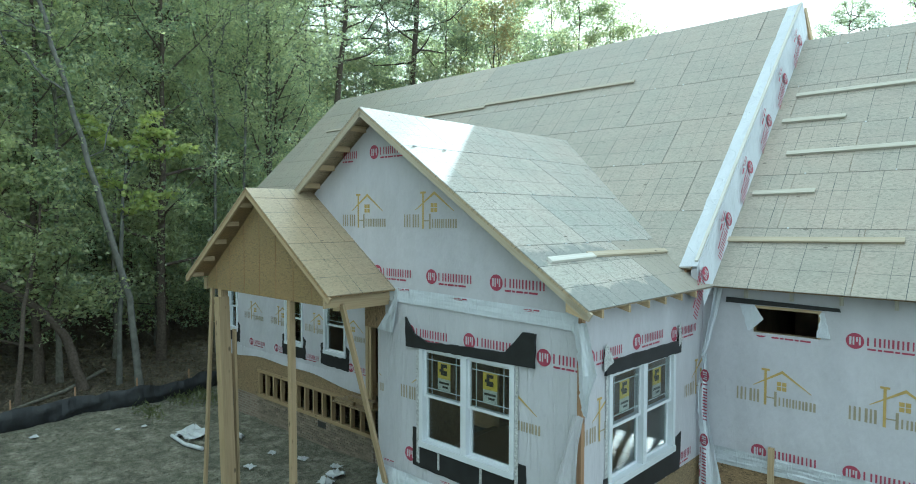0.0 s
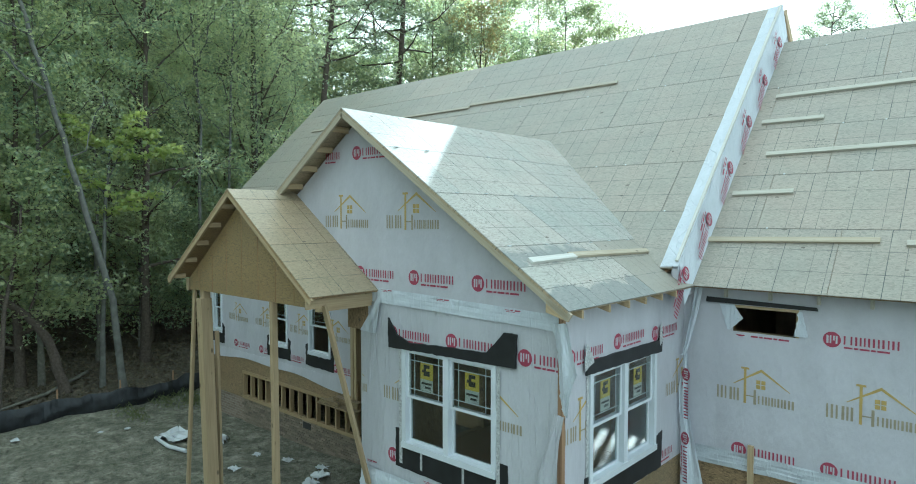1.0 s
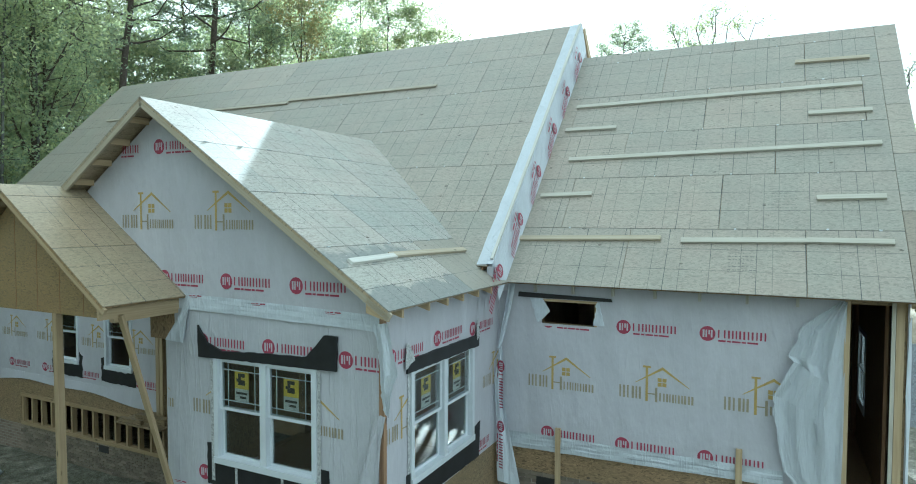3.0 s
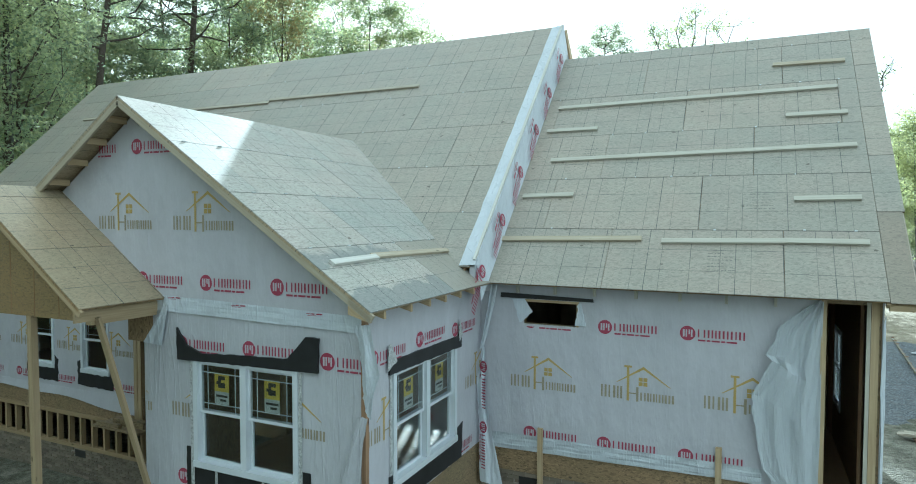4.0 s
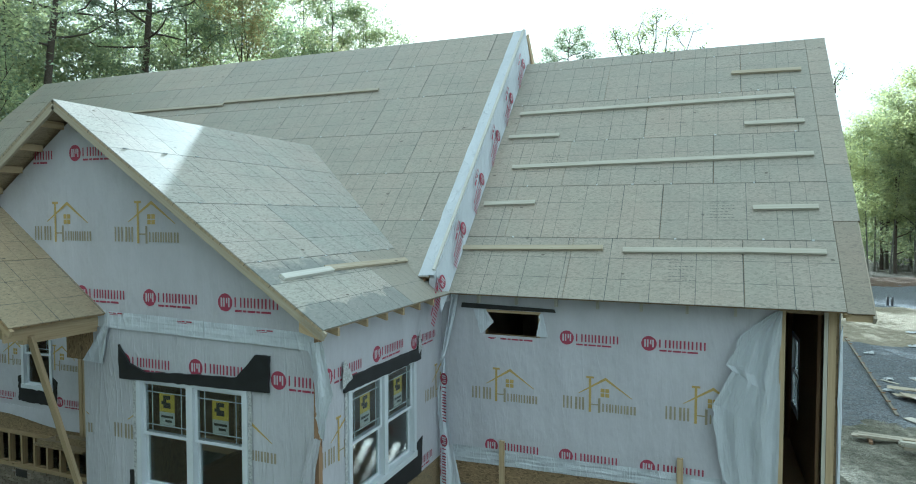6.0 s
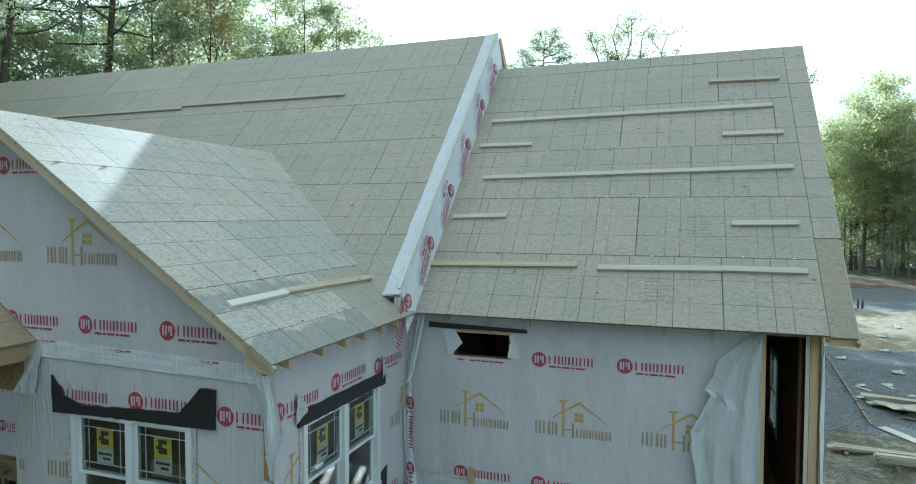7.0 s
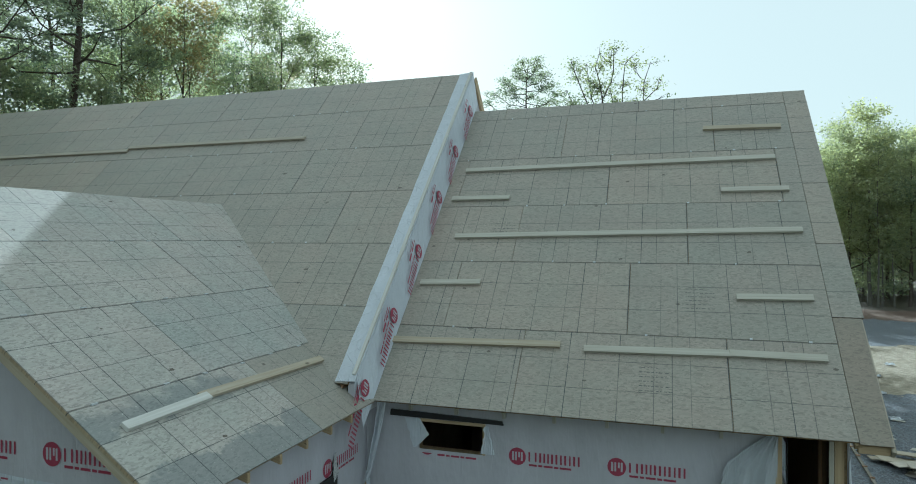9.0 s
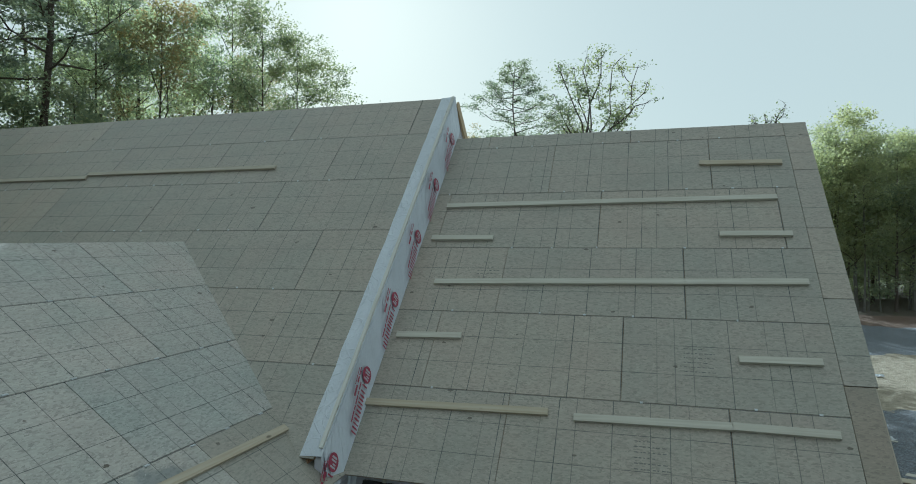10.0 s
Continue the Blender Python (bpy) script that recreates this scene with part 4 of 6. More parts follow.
for x in (-3.31, -2.11, -0.91):
    red(skin_right, x, RIGHT_Y - OUT, 3.38, holes=[SMALL])
    red(skin_right, x, RIGHT_Y - OUT, 1.56)
for x in (-3.66, -2.18, -0.69):
    gold(skin_right, x, RIGHT_Y - OUT, 2.30, holes=[(0.78, 3, 0, 9)])
for x in (-17.6, -16.2, -14.9, -13.8, -12.75):
    red(skin_left, x, WALL_Y - OUT, 1.32, holes=LEFT_WINDOWS + [(-12.15, 0, 0, 9)])
for x in (-18.0, -16.5, -14.75, -13.3):
    gold(skin_left, x, WALL_Y - OUT, 2.0, holes=LEFT_WINDOWS + [(-12.15, 0, 0, 9)])
# the step wall's sheet hangs from the batten and flares out to the low roof
flare = Build()
for k in range(24):
    ya, yb = 9.32 + 5.0 * k / 24, 9.32 + 5.0 * (k + 1) / 24
    for q in range(3):
        d0, d1 = 0.607 * q / 3, 0.607 * (q + 1) / 3
        row = [(STEP_X + 0.008 + 0.15 * d + 0.006 * noise.noise((y * 2.1, d * 5, 2)), y, y - 4.965 - d) for y, d in ((ya, d0), (yb, d0), (yb, d1), (ya, d1))]
        flare.face(list(reversed(row)), smooth=True)
# the paler wrap brightens this sheet: skylight put into its colour
step_wrap = part("wrap_panel", flare, WRAP_LOOSE, house, "step wall sheet of white house wrap")
DOWNHILL = Matrix(((0, -1, 0.212, 0), (-0.707, 0, 0.707, 0), (-0.707, 0, -0.707, 0), (0, 0, 0, 1)))
for y, z in ((9.44, 4.11), (10.31, 4.92), (11.22, 5.79), (12.13, 6.67), (13.0, 7.54), (13.89, 8.43)):
    z += 0.1
    m = Matrix.Translation((STEP_X + 0.024 + 0.15 * (y - 4.965 - z), y, z)) @ DOWNHILL @ Matrix.Diagonal((1.0, 1, 1.0, 1))
    red_at(step_wrap, m)
    f = Matrix.Translation((STEP_X + 0.024 + 0.15 * 0.2, y - 0.12, y - 5.16)) @ DOWNHILL @ Matrix.Diagonal((1.3, 1, 1.3, 1))
    stamp(FINE_POLYS, RED, step_wrap, f)


# ---- windows ----
def window_unit(parent, axis, d, u0, u1, z0, z1, panes, inward, prairie=True, stickers=True):
    """A double-hung vinyl unit. d: the outer face; inward: +1 or -1 along the axis across the wall."""
    def bx(b, a, c, e, f, lo, hi):
        lo_, hi_ = sorted((d + inward * lo, d + inward * hi))
        return b.box(a, c, lo_, hi_, e, f) if axis == "y" else b.box(lo_, hi_, a, c, e, f)

    fr, mull = 0.055, 0.10
    b = Build()
    bx(b, u0 - 0.02, u1 + 0.02, z1 - fr, z1 + 0.02, -0.03, 0.1)
    bx(b, u0 - 0.02, u1 + 0.02, z0 - 0.03, z0 + fr, -0.045, 0.1)
    bx(b, u0 - 0.02, u0 + fr, z0 + fr, z1 - fr, -0.03, 0.1)
    bx(b, u1 - fr, u1 + 0.02, z0 + fr, z1 - fr, -0.03, 0.1)
    for k in range(1, panes):
        c = u0 + (u1 - u0) * k / panes
        bx(b, c - mull / 2, c + mull / 2, z0 + fr, z1 - fr, -0.03, 0.1)
    win = part("window", b, VINYL, parent, "white vinyl double-hung window unit")
    mid = (z0 + z1) / 2
    for k in range(panes):
        a = u0 + (u1 - u0) * k / panes + (fr if k == 0 else mull / 2)
        c = u0 + (u1 - u0) * (k + 1) / panes - (fr if k == panes - 1 else mull / 2)
        for lo, hi, near in ((z0 + fr, mid + 0.02, 0.055), (mid - 0.02, z1 - fr, 0.015)):
            s, w = Build(), 0.038
            bx(s, a, c, lo, lo + w, near, near + 0.035)
            bx(s, a, c, hi - w, hi, near, near + 0.035)
            bx(s, a, a + w, lo + w, hi - w, near, near + 0.035)
            bx(s, c - w, c, lo + w, hi - w, near, near + 0.035)
            part("sash", s, VINYL, win)
            g = Build()
            bx(g, a + w, c - w, lo + w, hi - w, near + 0.014, near + 0.02)
            pane = part("pane", g, GLASS, win)
            pane.visible_shadow = False
            if near < 0.03 and prairie:
                q = Build()
                for e in (a + w + 0.1, c - w - 0.1):
                    bx(q, e - 0.0065, e + 0.0065, lo + w, hi - w, near + 0.0205, near + 0.0235)
                for e in (lo + w + 0.1, hi - w - 0.1):
                    bx(q, a + w, c - w, e - 0.0065, e + 0.0065, near + 0.0207, near + 0.0233)
                part("muntin", q, VINYL, win)
                if stickers:
                    cx, sw, top = (a + c) / 2, 0.125, hi - w - 0.1
                    part("sticker", bx(Build(), cx - sw, cx + sw, top - 0.41, top - 0.242, near + 0.0245, near + 0.0265), PAPER, win, "white paper label behind the glass")
                    part("sticker", bx(Build(), cx - sw, cx + sw, top - 0.24, top, near + 0.0245, near + 0.0265), YELLOW, win, "yellow square label behind the glass")
                    ink = Build()
                    for ea, ec, ef, eg in ((-0.06, -0.01, -0.19, -0.03), (-0.01, 0.06, -0.08, -0.03), (-0.09, -0.06, -0.145, -0.105), (-0.01, 0.06, -0.19, -0.12)):
                        bx(ink, cx + ea, cx + ec, top + ef, top + eg, near + 0.022, near + 0.024)
                    for r, (wa, wb) in enumerate(((-0.1, 0.1), (-0.03, 0.08))):
                        bx(ink, cx + wa, cx + wb, top - 0.315 - 0.055 * r, top - 0.285 - 0.055 * r, near + 0.022, near + 0.024)
                    tagged(part("sticker_print", ink, INK, win), kind="stuff")
    return win


window_unit(house, "y", GY - 0.002, *W1, 2, 1)
window_unit(house, "x", GX1 + 0.002, *W2, 2, -1)
for w in LEFT_WINDOWS:
    window_unit(house, "y", WALL_Y - 0.002, *w, 1, 1, stickers=False)
window_unit(house, "x", END_X - 0.045, *END_WIN, 1, -1, prairie=False, stickers=False)

# black flashing round the openings
def ragged(poly, amp=0.012, step=0.09, seed=0):
    """A polygon with its long straight edges broken into short uneven ones."""
    out = []
    for k in range(len(poly)):
        p, q = Vector(poly[k]), Vector(poly[(k + 1) % len(poly)])
        n = max(1, int((q - p).length / step))
        side = Vector((-(q - p).y, (q - p).x)).normalized()
        for m in range(n):
            r = p.lerp(q, m / n)
            wob = amp * (1.0 if m else 0.4) * (noise.noise((r.x * 9, r.y * 9, seed)) + 0.8 * noise.noise((r.x * 31, r.y * 31, seed + 5)))
            out.append(tuple(r + side * wob))
    return out


fl = GY - 0.016
part("flashing", extrude(Build(), ragged([(-7.19, 3.12), (-4.84, 3.17), (-4.82, 3.6), (-5.02, 3.60), (-5.3, 3.31), (-6.0, 3.28), (-6.75, 3.24), (-7.02, 3.33), (-7.2, 3.56)]), "y", fl - 0.03, fl), BLACK, house, "black flashing flap over the window")
part("flashing", extrude(Build(), ragged([(-7.07, 1.36), (-4.98, 1.33), (-4.98, 1.9), (-5.16, 1.9), (-5.16, 1.69), (-6.92, 1.69), (-6.92, 1.95), (-7.07, 1.93)]), "y", fl, fl + 0.012), BLACK, house, "black sill flashing")
for x in (-6.55, -5.75):
    part("tape", Build().box(x, x + 0.04, fl - 0.004, fl + 0.001, 1.42, 1.66), TAPE, house)
part("tape", Build().box(-6.985, -6.925, fl - 0.003, fl, 1.42, 3.1), TAPE, house)
part("tape", Build().box(-5.155, -5.10, fl - 0.004, fl, 1.35, 3.17), TAPE, house, "grey printed side tape")
sx = GX1 + 0.008
part("flashing", extrude(Build(), ragged([(6.95, 3.10), (9.10, 3.06), (9.12, 3.36), (9.0, 3.24), (7.1, 3.27), (6.96, 3.36)]), "x", sx, sx + 0.03), BLACK, house, "black flashing flap over the side window")
part("flashing", extrude(Build(), ragged([(6.96, 1.35), (9.16, 1.30), (9.2, 1.85), (8.97, 1.8), (8.97, 1.62), (7.05, 1.62), (7.05, 1.8), (6.96, 1.8)]), "x", sx - 0.004, sx + 0.006), BLACK, house, "black sill flashing")
part("tape", Build().box(sx, sx + 0.004, 6.985, 7.045, 1.4, 3.12), TAPE, house)
ry = RIGHT_Y - 0.006
part("flashing", Build().hexa([(-3.82, ry - 0.03, 3.755), (-2.28, ry - 0.03, 3.75), (-2.28, ry, 3.75), (-3.82, ry, 3.755), (-3.81, ry - 0.03, 3.835), (-2.3, ry - 0.03, 3.80), (-2.3, ry, 3.80), (-3.81, ry, 3.835)]), BLACK, house, "black strip over the small opening")
for w in LEFT_WINDOWS:
    part("flashing", extrude(Build(), ragged([(w[0] - 0.15, 1.22), (w[1] + 0.13, 1.2), (w[1] + 0.15, 1.72), (w[1] + 0.02, 1.82), (w[1] + 0.02, 1.5), (w[0] - 0.02, 1.5), (w[0] - 0.02, 1.8), (w[0] - 0.15, 1.76)], 0.03, 0.07), "y", WALL_Y - 0.014, WALL_Y - 0.004), BLACK, house)

# torn ends of printed tape at the side window's head
for ya, yb, za in ((6.9, 7.12, 3.3), (9.02, 9.14, 3.3)):
    part("tape", extrude(Build(), ragged([(ya, za - 0.14), (yb, za - 0.06), (yb - 0.05, za + 0.05), (ya + 0.05, za + 0.2), (ya, za + 0.16)], 0.025, 0.04, 3), "x", sx + 0.03, sx + 0.034), TAPE, house, "torn printed tape")

# framing of the small opening and the doorway
sf = Build()
sf.box(SMALL[0], SMALL[1], RIGHT_Y - 0.008, RIGHT_Y + 0.14, 3.70, 3.74)
sf.box(SMALL[1] - 0.04, SMALL[1], RIGHT_Y - 0.006, RIGHT_Y + 0.14, 3.34, 3.70)
part("opening_frame", sf, LUMBER, house, "raw timber head and stud of a small opening")
for x0, x1, m in ((0.785, 0.85, LUMBER), (1.305, 1.35, LUMBER_PALE), (1.355, 1.445, LUMBER)):
    part("stud", Build().box(x0, x1, RIGHT_Y - 0.02, RIGHT_Y + 0.13, 0.9, 3.96), m, house)
for k in (0, 8, 9):
    part("stud", Build().box(END_X - 0.17, END_X - 0.131, 10.5 + 0.4 * k, 10.54 + 0.4 * k, FLOOR, 4.0), LUMBER_DARK, house)
for x, y in ((-11.98, WALL_Y), (-12.1, WALL_Y)):
    part("stud", Build().box(x - 0.05, x + 0.05, y - 0.03, y + 0.12, 0.6, 4.2), LUMBER, house)
part("corner_stud", Build().box(GX1 - 0.05, GX1 + 0.012, GY - 0.02, GY + 0.05, 0.6, 3.95), LUMBER_DARK, house, "bare corner stud between torn wrap")

# pony wall under the long wall: plates, studs, sheathing
part("plate", Build().box(-17.25, -11.9, WALL_Y - 0.02, WALL_Y + 0.1, 0.46, 0.55), LUMBER_SHADED, house)
part("plate", Build().box(-17.25, -11.9, WALL_Y - 0.02, WALL_Y + 0.1, -0.27, -0.18), LUMBER_SHADED, house)
for k in range(14):
    x = -17.2 + 0.4 * k
    part("stud", Build().box(x, x + 0.06, WALL_Y - 0.015, WALL_Y + 0.1, -0.18, 0.46), LUMBER_SHADED, house)
part("sheathing", Build().box(-17.25, -11.9, WALL_Y + 0.0, WALL_Y + 0.012, 0.55, 1.15).box(LEFT_X, -17.25, WALL_Y, WALL_Y + 0.012, -0.27, 1.0), OSB_WALL, house, "strand board band under the wrap")
part("sheathing", Build().box(STEP_X - 0.18, 0.80, RIGHT_Y + 0.001, RIGHT_Y + 0.0115, 0.88, 1.296), OSB_WALL, house)
part("sheathing", Build().box(GX1 - 0.012, GX1 + 0.002, GY, RIGHT_Y, 0.45, 1.3), OSB_WALL, house)
part("vent", Build().box(-14.2, -13.85, WALL_Y + 0.002, WALL_Y + 0.02, -0.48, -0.32), INK, house)
part("vent", Build().box(-3.5, -3.1, RIGHT_Y + 0.002, RIGHT_Y + 0.02, 0.62, 0.8), INK, house)
part("ledge", Build().box(-12.7, -11.3, 9.0, WALL_Y - 0.03, 0.62, 0.66).box(-12.6, -11.9, 9.02, 9.1, 0.66, 0.75).box(-12.3, -11.4, 9.2, 9.35, 0.66, 0.8), OSB_WALL, house, "rough entry ledge with board offcuts")

# ---- porch ----
px, pz = PORCH_RIDGE
porch_face = Build()
extrude(porch_face, [(-11.55, 3.74), (-7.81, 3.74), (-7.81, 3.95), (px, 5.32), (-11.55, 3.95)], "y", 5.45, 5.47)
part("porch_face", porch_face, PLY, house, "plywood gable face of the porch")
for k in range(7):
    x = -11.2 + 0.5 * k
    part("seam", Build().box(x, x + 0.006, 5.444, 5.45, 3.75, min(3.95 + (x + 11.55) * 0.73, 3.95 + (-7.81 - x) * 0.73) - 0.02), LUMBER_DARK, house)
for s in (-1, 1):
    edge_board((px, 5.225, pz - 0.075), (px + s * PORCH_HALF, 5.225, PORCH_EAVE_Z - 0.075), LUMBER, h=0.085)
    for k in range(5):
        d = 0.25 + 0.45 * k
        part("lookout", Build().beam((px + s * d, 5.24, pz - 0.7 * d - 0.1), (px + s * d, 5.45, pz - 0.7 * d - 0.1), 0.038, 0.08), LUMBER, house)
    part("beam", Build().box(px + s * 2.02 - 0.05, px + s * 2.02 + 0.05, 5.47, 6.44, 3.70, 3.92), LUMBER, house, "porch side beam")
part("tie_board", Build().box(-7.62, -7.58, 5.24, 6.44, 3.76, 3.9), LUMBER, house)
POST_B = -1.1
BRACE_FOOT = (-7.61, 6.36, 0.95)
part("block", Build().box(-11.2, -11.08, 5.47, 5.6, 3.6, 3.76), LUMBER_POST, house)
for a, c, w, h in (((-11.13, 5.50, 3.60), (-10.87, 5.50, POST_B), 0.195, 0.195), ((-8.85, 5.50, 3.74), (-8.80, 5.50, POST_B), 0.09, 0.09)):
    part("post", Build().beam(a, c, w, h, (0, 1, 0)), LUMBER_POST, house, "temporary timber porch post")
part("brace", Build().beam((-11.47, 5.50, 3.74), (-11.99, 5.5, POST_B), 0.09, 0.045, (0, 1, 0)), LUMBER_POST, house)
part("brace", Build().beam((-10.98, 5.66, 3.0), (-11.05, 5.75, POST_B), 0.09, 0.045, (0, 1, 0)), LUMBER_POST, house)
part("brace", Build().beam((-7.56, 5.52, 3.8), BRACE_FOOT, 0.09, 0.045, (0, 1, 0)), LUMBER_POST, house, "leaning timber brace")
part("sheathing", Build().box(-8.2, -7.7, GY - 0.006, GY + 0.01, 3.3, 3.95), OSB_WALL, house)


# ---- boards lying on the roofs ----
def toe_board(a, c, mat, label, w=0.089, h=0.038, nrm=(0, -0.707, 0.707)):
    single("toe_board", Build().beam(a, c, w, h, nrm), mat, label, "board", "boards nailed on the roofs")


def on_low(x, y):
    return (x, y - 0.0135, y - 5.58 + 0.0145 + 0.006)


PALE = "pale timber board nailed across the strand board roof"
for x0, y0, x1, y1, m in ((0.22, 13.46, 1.37, 13.43, LUMBER_TAN), (-3.67, 12.83, 1.21, 12.88, LUMBER_PALE), (-3.49, 11.68, 1.375, 11.76, LUMBER_PALE), (-3.75, 12.31, -2.77, 12.31, LUMBER_PALE),
                          (0.41, 12.36, 1.31, 12.36, LUMBER_PALE), (-3.8, 11.0, -2.89, 11.02, LUMBER_PALE), (0.48, 10.91, 1.34, 10.92, LUMBER_PALE), (-1.33, 10.27, 0.35, 10.295, LUMBER_PALE),
                          (0.34, 10.30, 1.36, 10.295, LUMBER_PALE), (-3.95, 10.26, -1.63, 10.30, LUMBER_TAN)):
    toe_board(on_low(x0, y0), on_low(x1, y1), m, "weathered tan board nailed across the roof" if m is LUMBER_TAN else PALE)
for x0, x1, y in ((-18.3, -11.24, 12.9), (-11.26, -6.97, 12.975)):
    toe_board((x0, y - 0.0135, y - 4.965 + 0.018), (x1, y - 0.0135, y - 4.965 + 0.018), LUMBER_GREY, "grey timber board nailed across the tall roof")


def on_wing(x, y):
    return (x + 0.012, y, WZ - (x - WX) * 0.668 + 0.02)


toe_board(on_wing(-4.60, 6.36), on_wing(-4.62, 7.4), LUMBER_WHITE, "white-washed board nailed on the gable roof", nrm=(0.555, 0, 0.83))
toe_board(on_wing(-4.64, 7.3), on_wing(-4.6, 9.5), LUMBER_TAN, "pale tan board nailed on the gable roof", nrm=(0.555, 0, 0.83))


# ---- trees ----
def leaf_mesh(name, centres, sizes, aspect, mat, rng, droop=0.3, folded=False):
    """Many small leaves, each an island of its own."""
    n = len(centres)
    u = rng.normal(size=(n, 3))
    u[:, 2] = u[:, 2] * 0.6 - droop
    u /= np.linalg.norm(u, axis=1)[:, None]
    w = np.cross(u, rng.normal(size=(n, 3)))
    w /= np.linalg.norm(w, axis=1)[:, None]
    nn = np.cross(u, w)
    s = sizes[:, None]
    k = 4 if folded else 3
    if folded:
        v = np.stack([centres - u * s * 0.5, centres + w * s * aspect * 0.5 + nn * s * 0.08, centres + u * s * 0.5, centres - w * s * aspect * 0.5 + nn * s * 0.08], 1).reshape(-1, 3)
    else:
        v = np.stack([centres - u * s * 0.35 + w * s * aspect * 0.55, centres + u * s * 0.6, centres - u * s * 0.45 - w * s * aspect * 0.5], 1).reshape(-1, 3)
    me = bpy.data.meshes.new(name)
    me.vertices.add(k * n)
    me.vertices.foreach_set("co", v.ravel())
    me.loops.add(k * n)
    me.loops.foreach_set("vertex_index", np.arange(k * n))
    me.polygons.add(n)
    me.polygons.foreach_set("loop_start", np.arange(0, k * n, k))
    me.polygons.foreach_set("loop_total", np.full(n, k))
    me.update(calc_edges=True)
    me.materials.append(mat)
    return me


def grow(seed, height, radius, crown_from, reach, leaves, leaf, mat, bark, kind="broad", lean=0.0, twigs=True, tuft=18, loose=1.5):
    """Trunk mesh and crown mesh of one tree, base at the origin; tuft: leaves in one tuft, loose: its width in leaves."""
    rng = np.random.default_rng(seed)
    b = Build()
    n = 12
    drift = np.cumsum(rng.normal(scale=0.012 * height / n * 2.2, size=(n + 1, 2)), axis=0)
    trunk = [Vector((drift[k][0] + lean * height * k / n, drift[k][1], height * k / n - (0.3 if k == 0 else 0))) for k in range(n + 1)]
    rad = [radius * (1 - 0.93 * k / n) * (1.25 if k == 0 else 1) for k in range(n + 1)]
    b.tube(trunk, rad, 9)

    def on_trunk(f):
        k = min(n - 1, int(f * n))
        return trunk[k].lerp(trunk[k + 1], f * n - k)

    clumps = []
    limbs = (20 if twigs else 15) if kind == "broad" else 17
    for k in range(limbs):
        f = crown_from + (0.97 - crown_from) * (k + rng.random() * 0.8) / limbs
        g = (f - crown_from) / (1 - crown_from)
        az = 2.4 * k + rng.normal(scale=0.35)
        if kind == "broad":
            ln, rise = reach * (0.5 + 0.9 * math.sin(math.pi * min(1, g * 0.85 + 0.18))) * rng.uniform(0.6, 1.1), rng.uniform(0.25, 0.95)
        else:
            ln, rise = reach * (0.55 + 0.6 * math.sin(math.pi * min(1, g * 0.8 + 0.2))) * rng.uniform(0.55, 1.15), rng.uniform(0.5, 1.5)
        p0 = on_trunk(f)
        d = Vector((math.cos(az), math.sin(az), rise)).normalized()
        pts = [p0]
        for j in range(1, 5):
            d = (d + Vector(rng.normal(scale=0.16, size=3)) + Vector((0, 0, 0.05))).normalized()
            pts.append(pts[-1] + d * ln / 4)
        r0 = radius * (1 - 0.9 * f) * 0.45 + 0.012
        b.tube(pts, [r0, r0 * 0.75, r0 * 0.52, r0 * 0.3, 0.006], 5)
        for j in range(2, 5):
            clumps.append((pts[j], 1.0))
        for j in range(4 if kind == "broad" else 7):
            q0 = pts[1 + j % 3].lerp(pts[2 + j % 3], rng.random())
            e = (d + Vector(rng.normal(scale=0.75, size=3))).normalized()
            q1 = q0 + e * ln * rng.uniform(0.18, 0.42)
            if twigs:
                b.tube([q0, (q0 + q1) / 2 + Vector(rng.normal(scale=0.05, size=3)), q1], [r0 * 0.35, r0 * 0.22, 0.005], 4)
            clumps += [(q1, 0.9), ((q0 + q1) / 2, 0.7)]
    clumps.append((trunk[-1], 0.8))
    w = rng.uniform(0.3, 1.0, size=len(clumps))
    w /= w.sum()
    which = rng.choice(len(clumps), size=leaves, p=w)
    c = np.array([tuple(p) for p, _ in clumps])[which]
    spread = (0.72 if kind == "broad" else 0.55) * np.array([s for _, s in clumps])[which][:, None]
    tufts = c + rng.normal(size=(leaves, 3)) * spread * [1, 1, 0.5]
    own = rng.integers(0, max(1, leaves // tuft), size=leaves)
    c = tufts[own] + rng.normal(size=(leaves, 3)) * leaf * loose * [1, 1, 0.6]
    size = leaf * rng.uniform(0.6, 1.3, size=leaves)
    return b.mesh("trunk", bark), leaf_mesh("crown", c, size, 0.62, mat, rng)


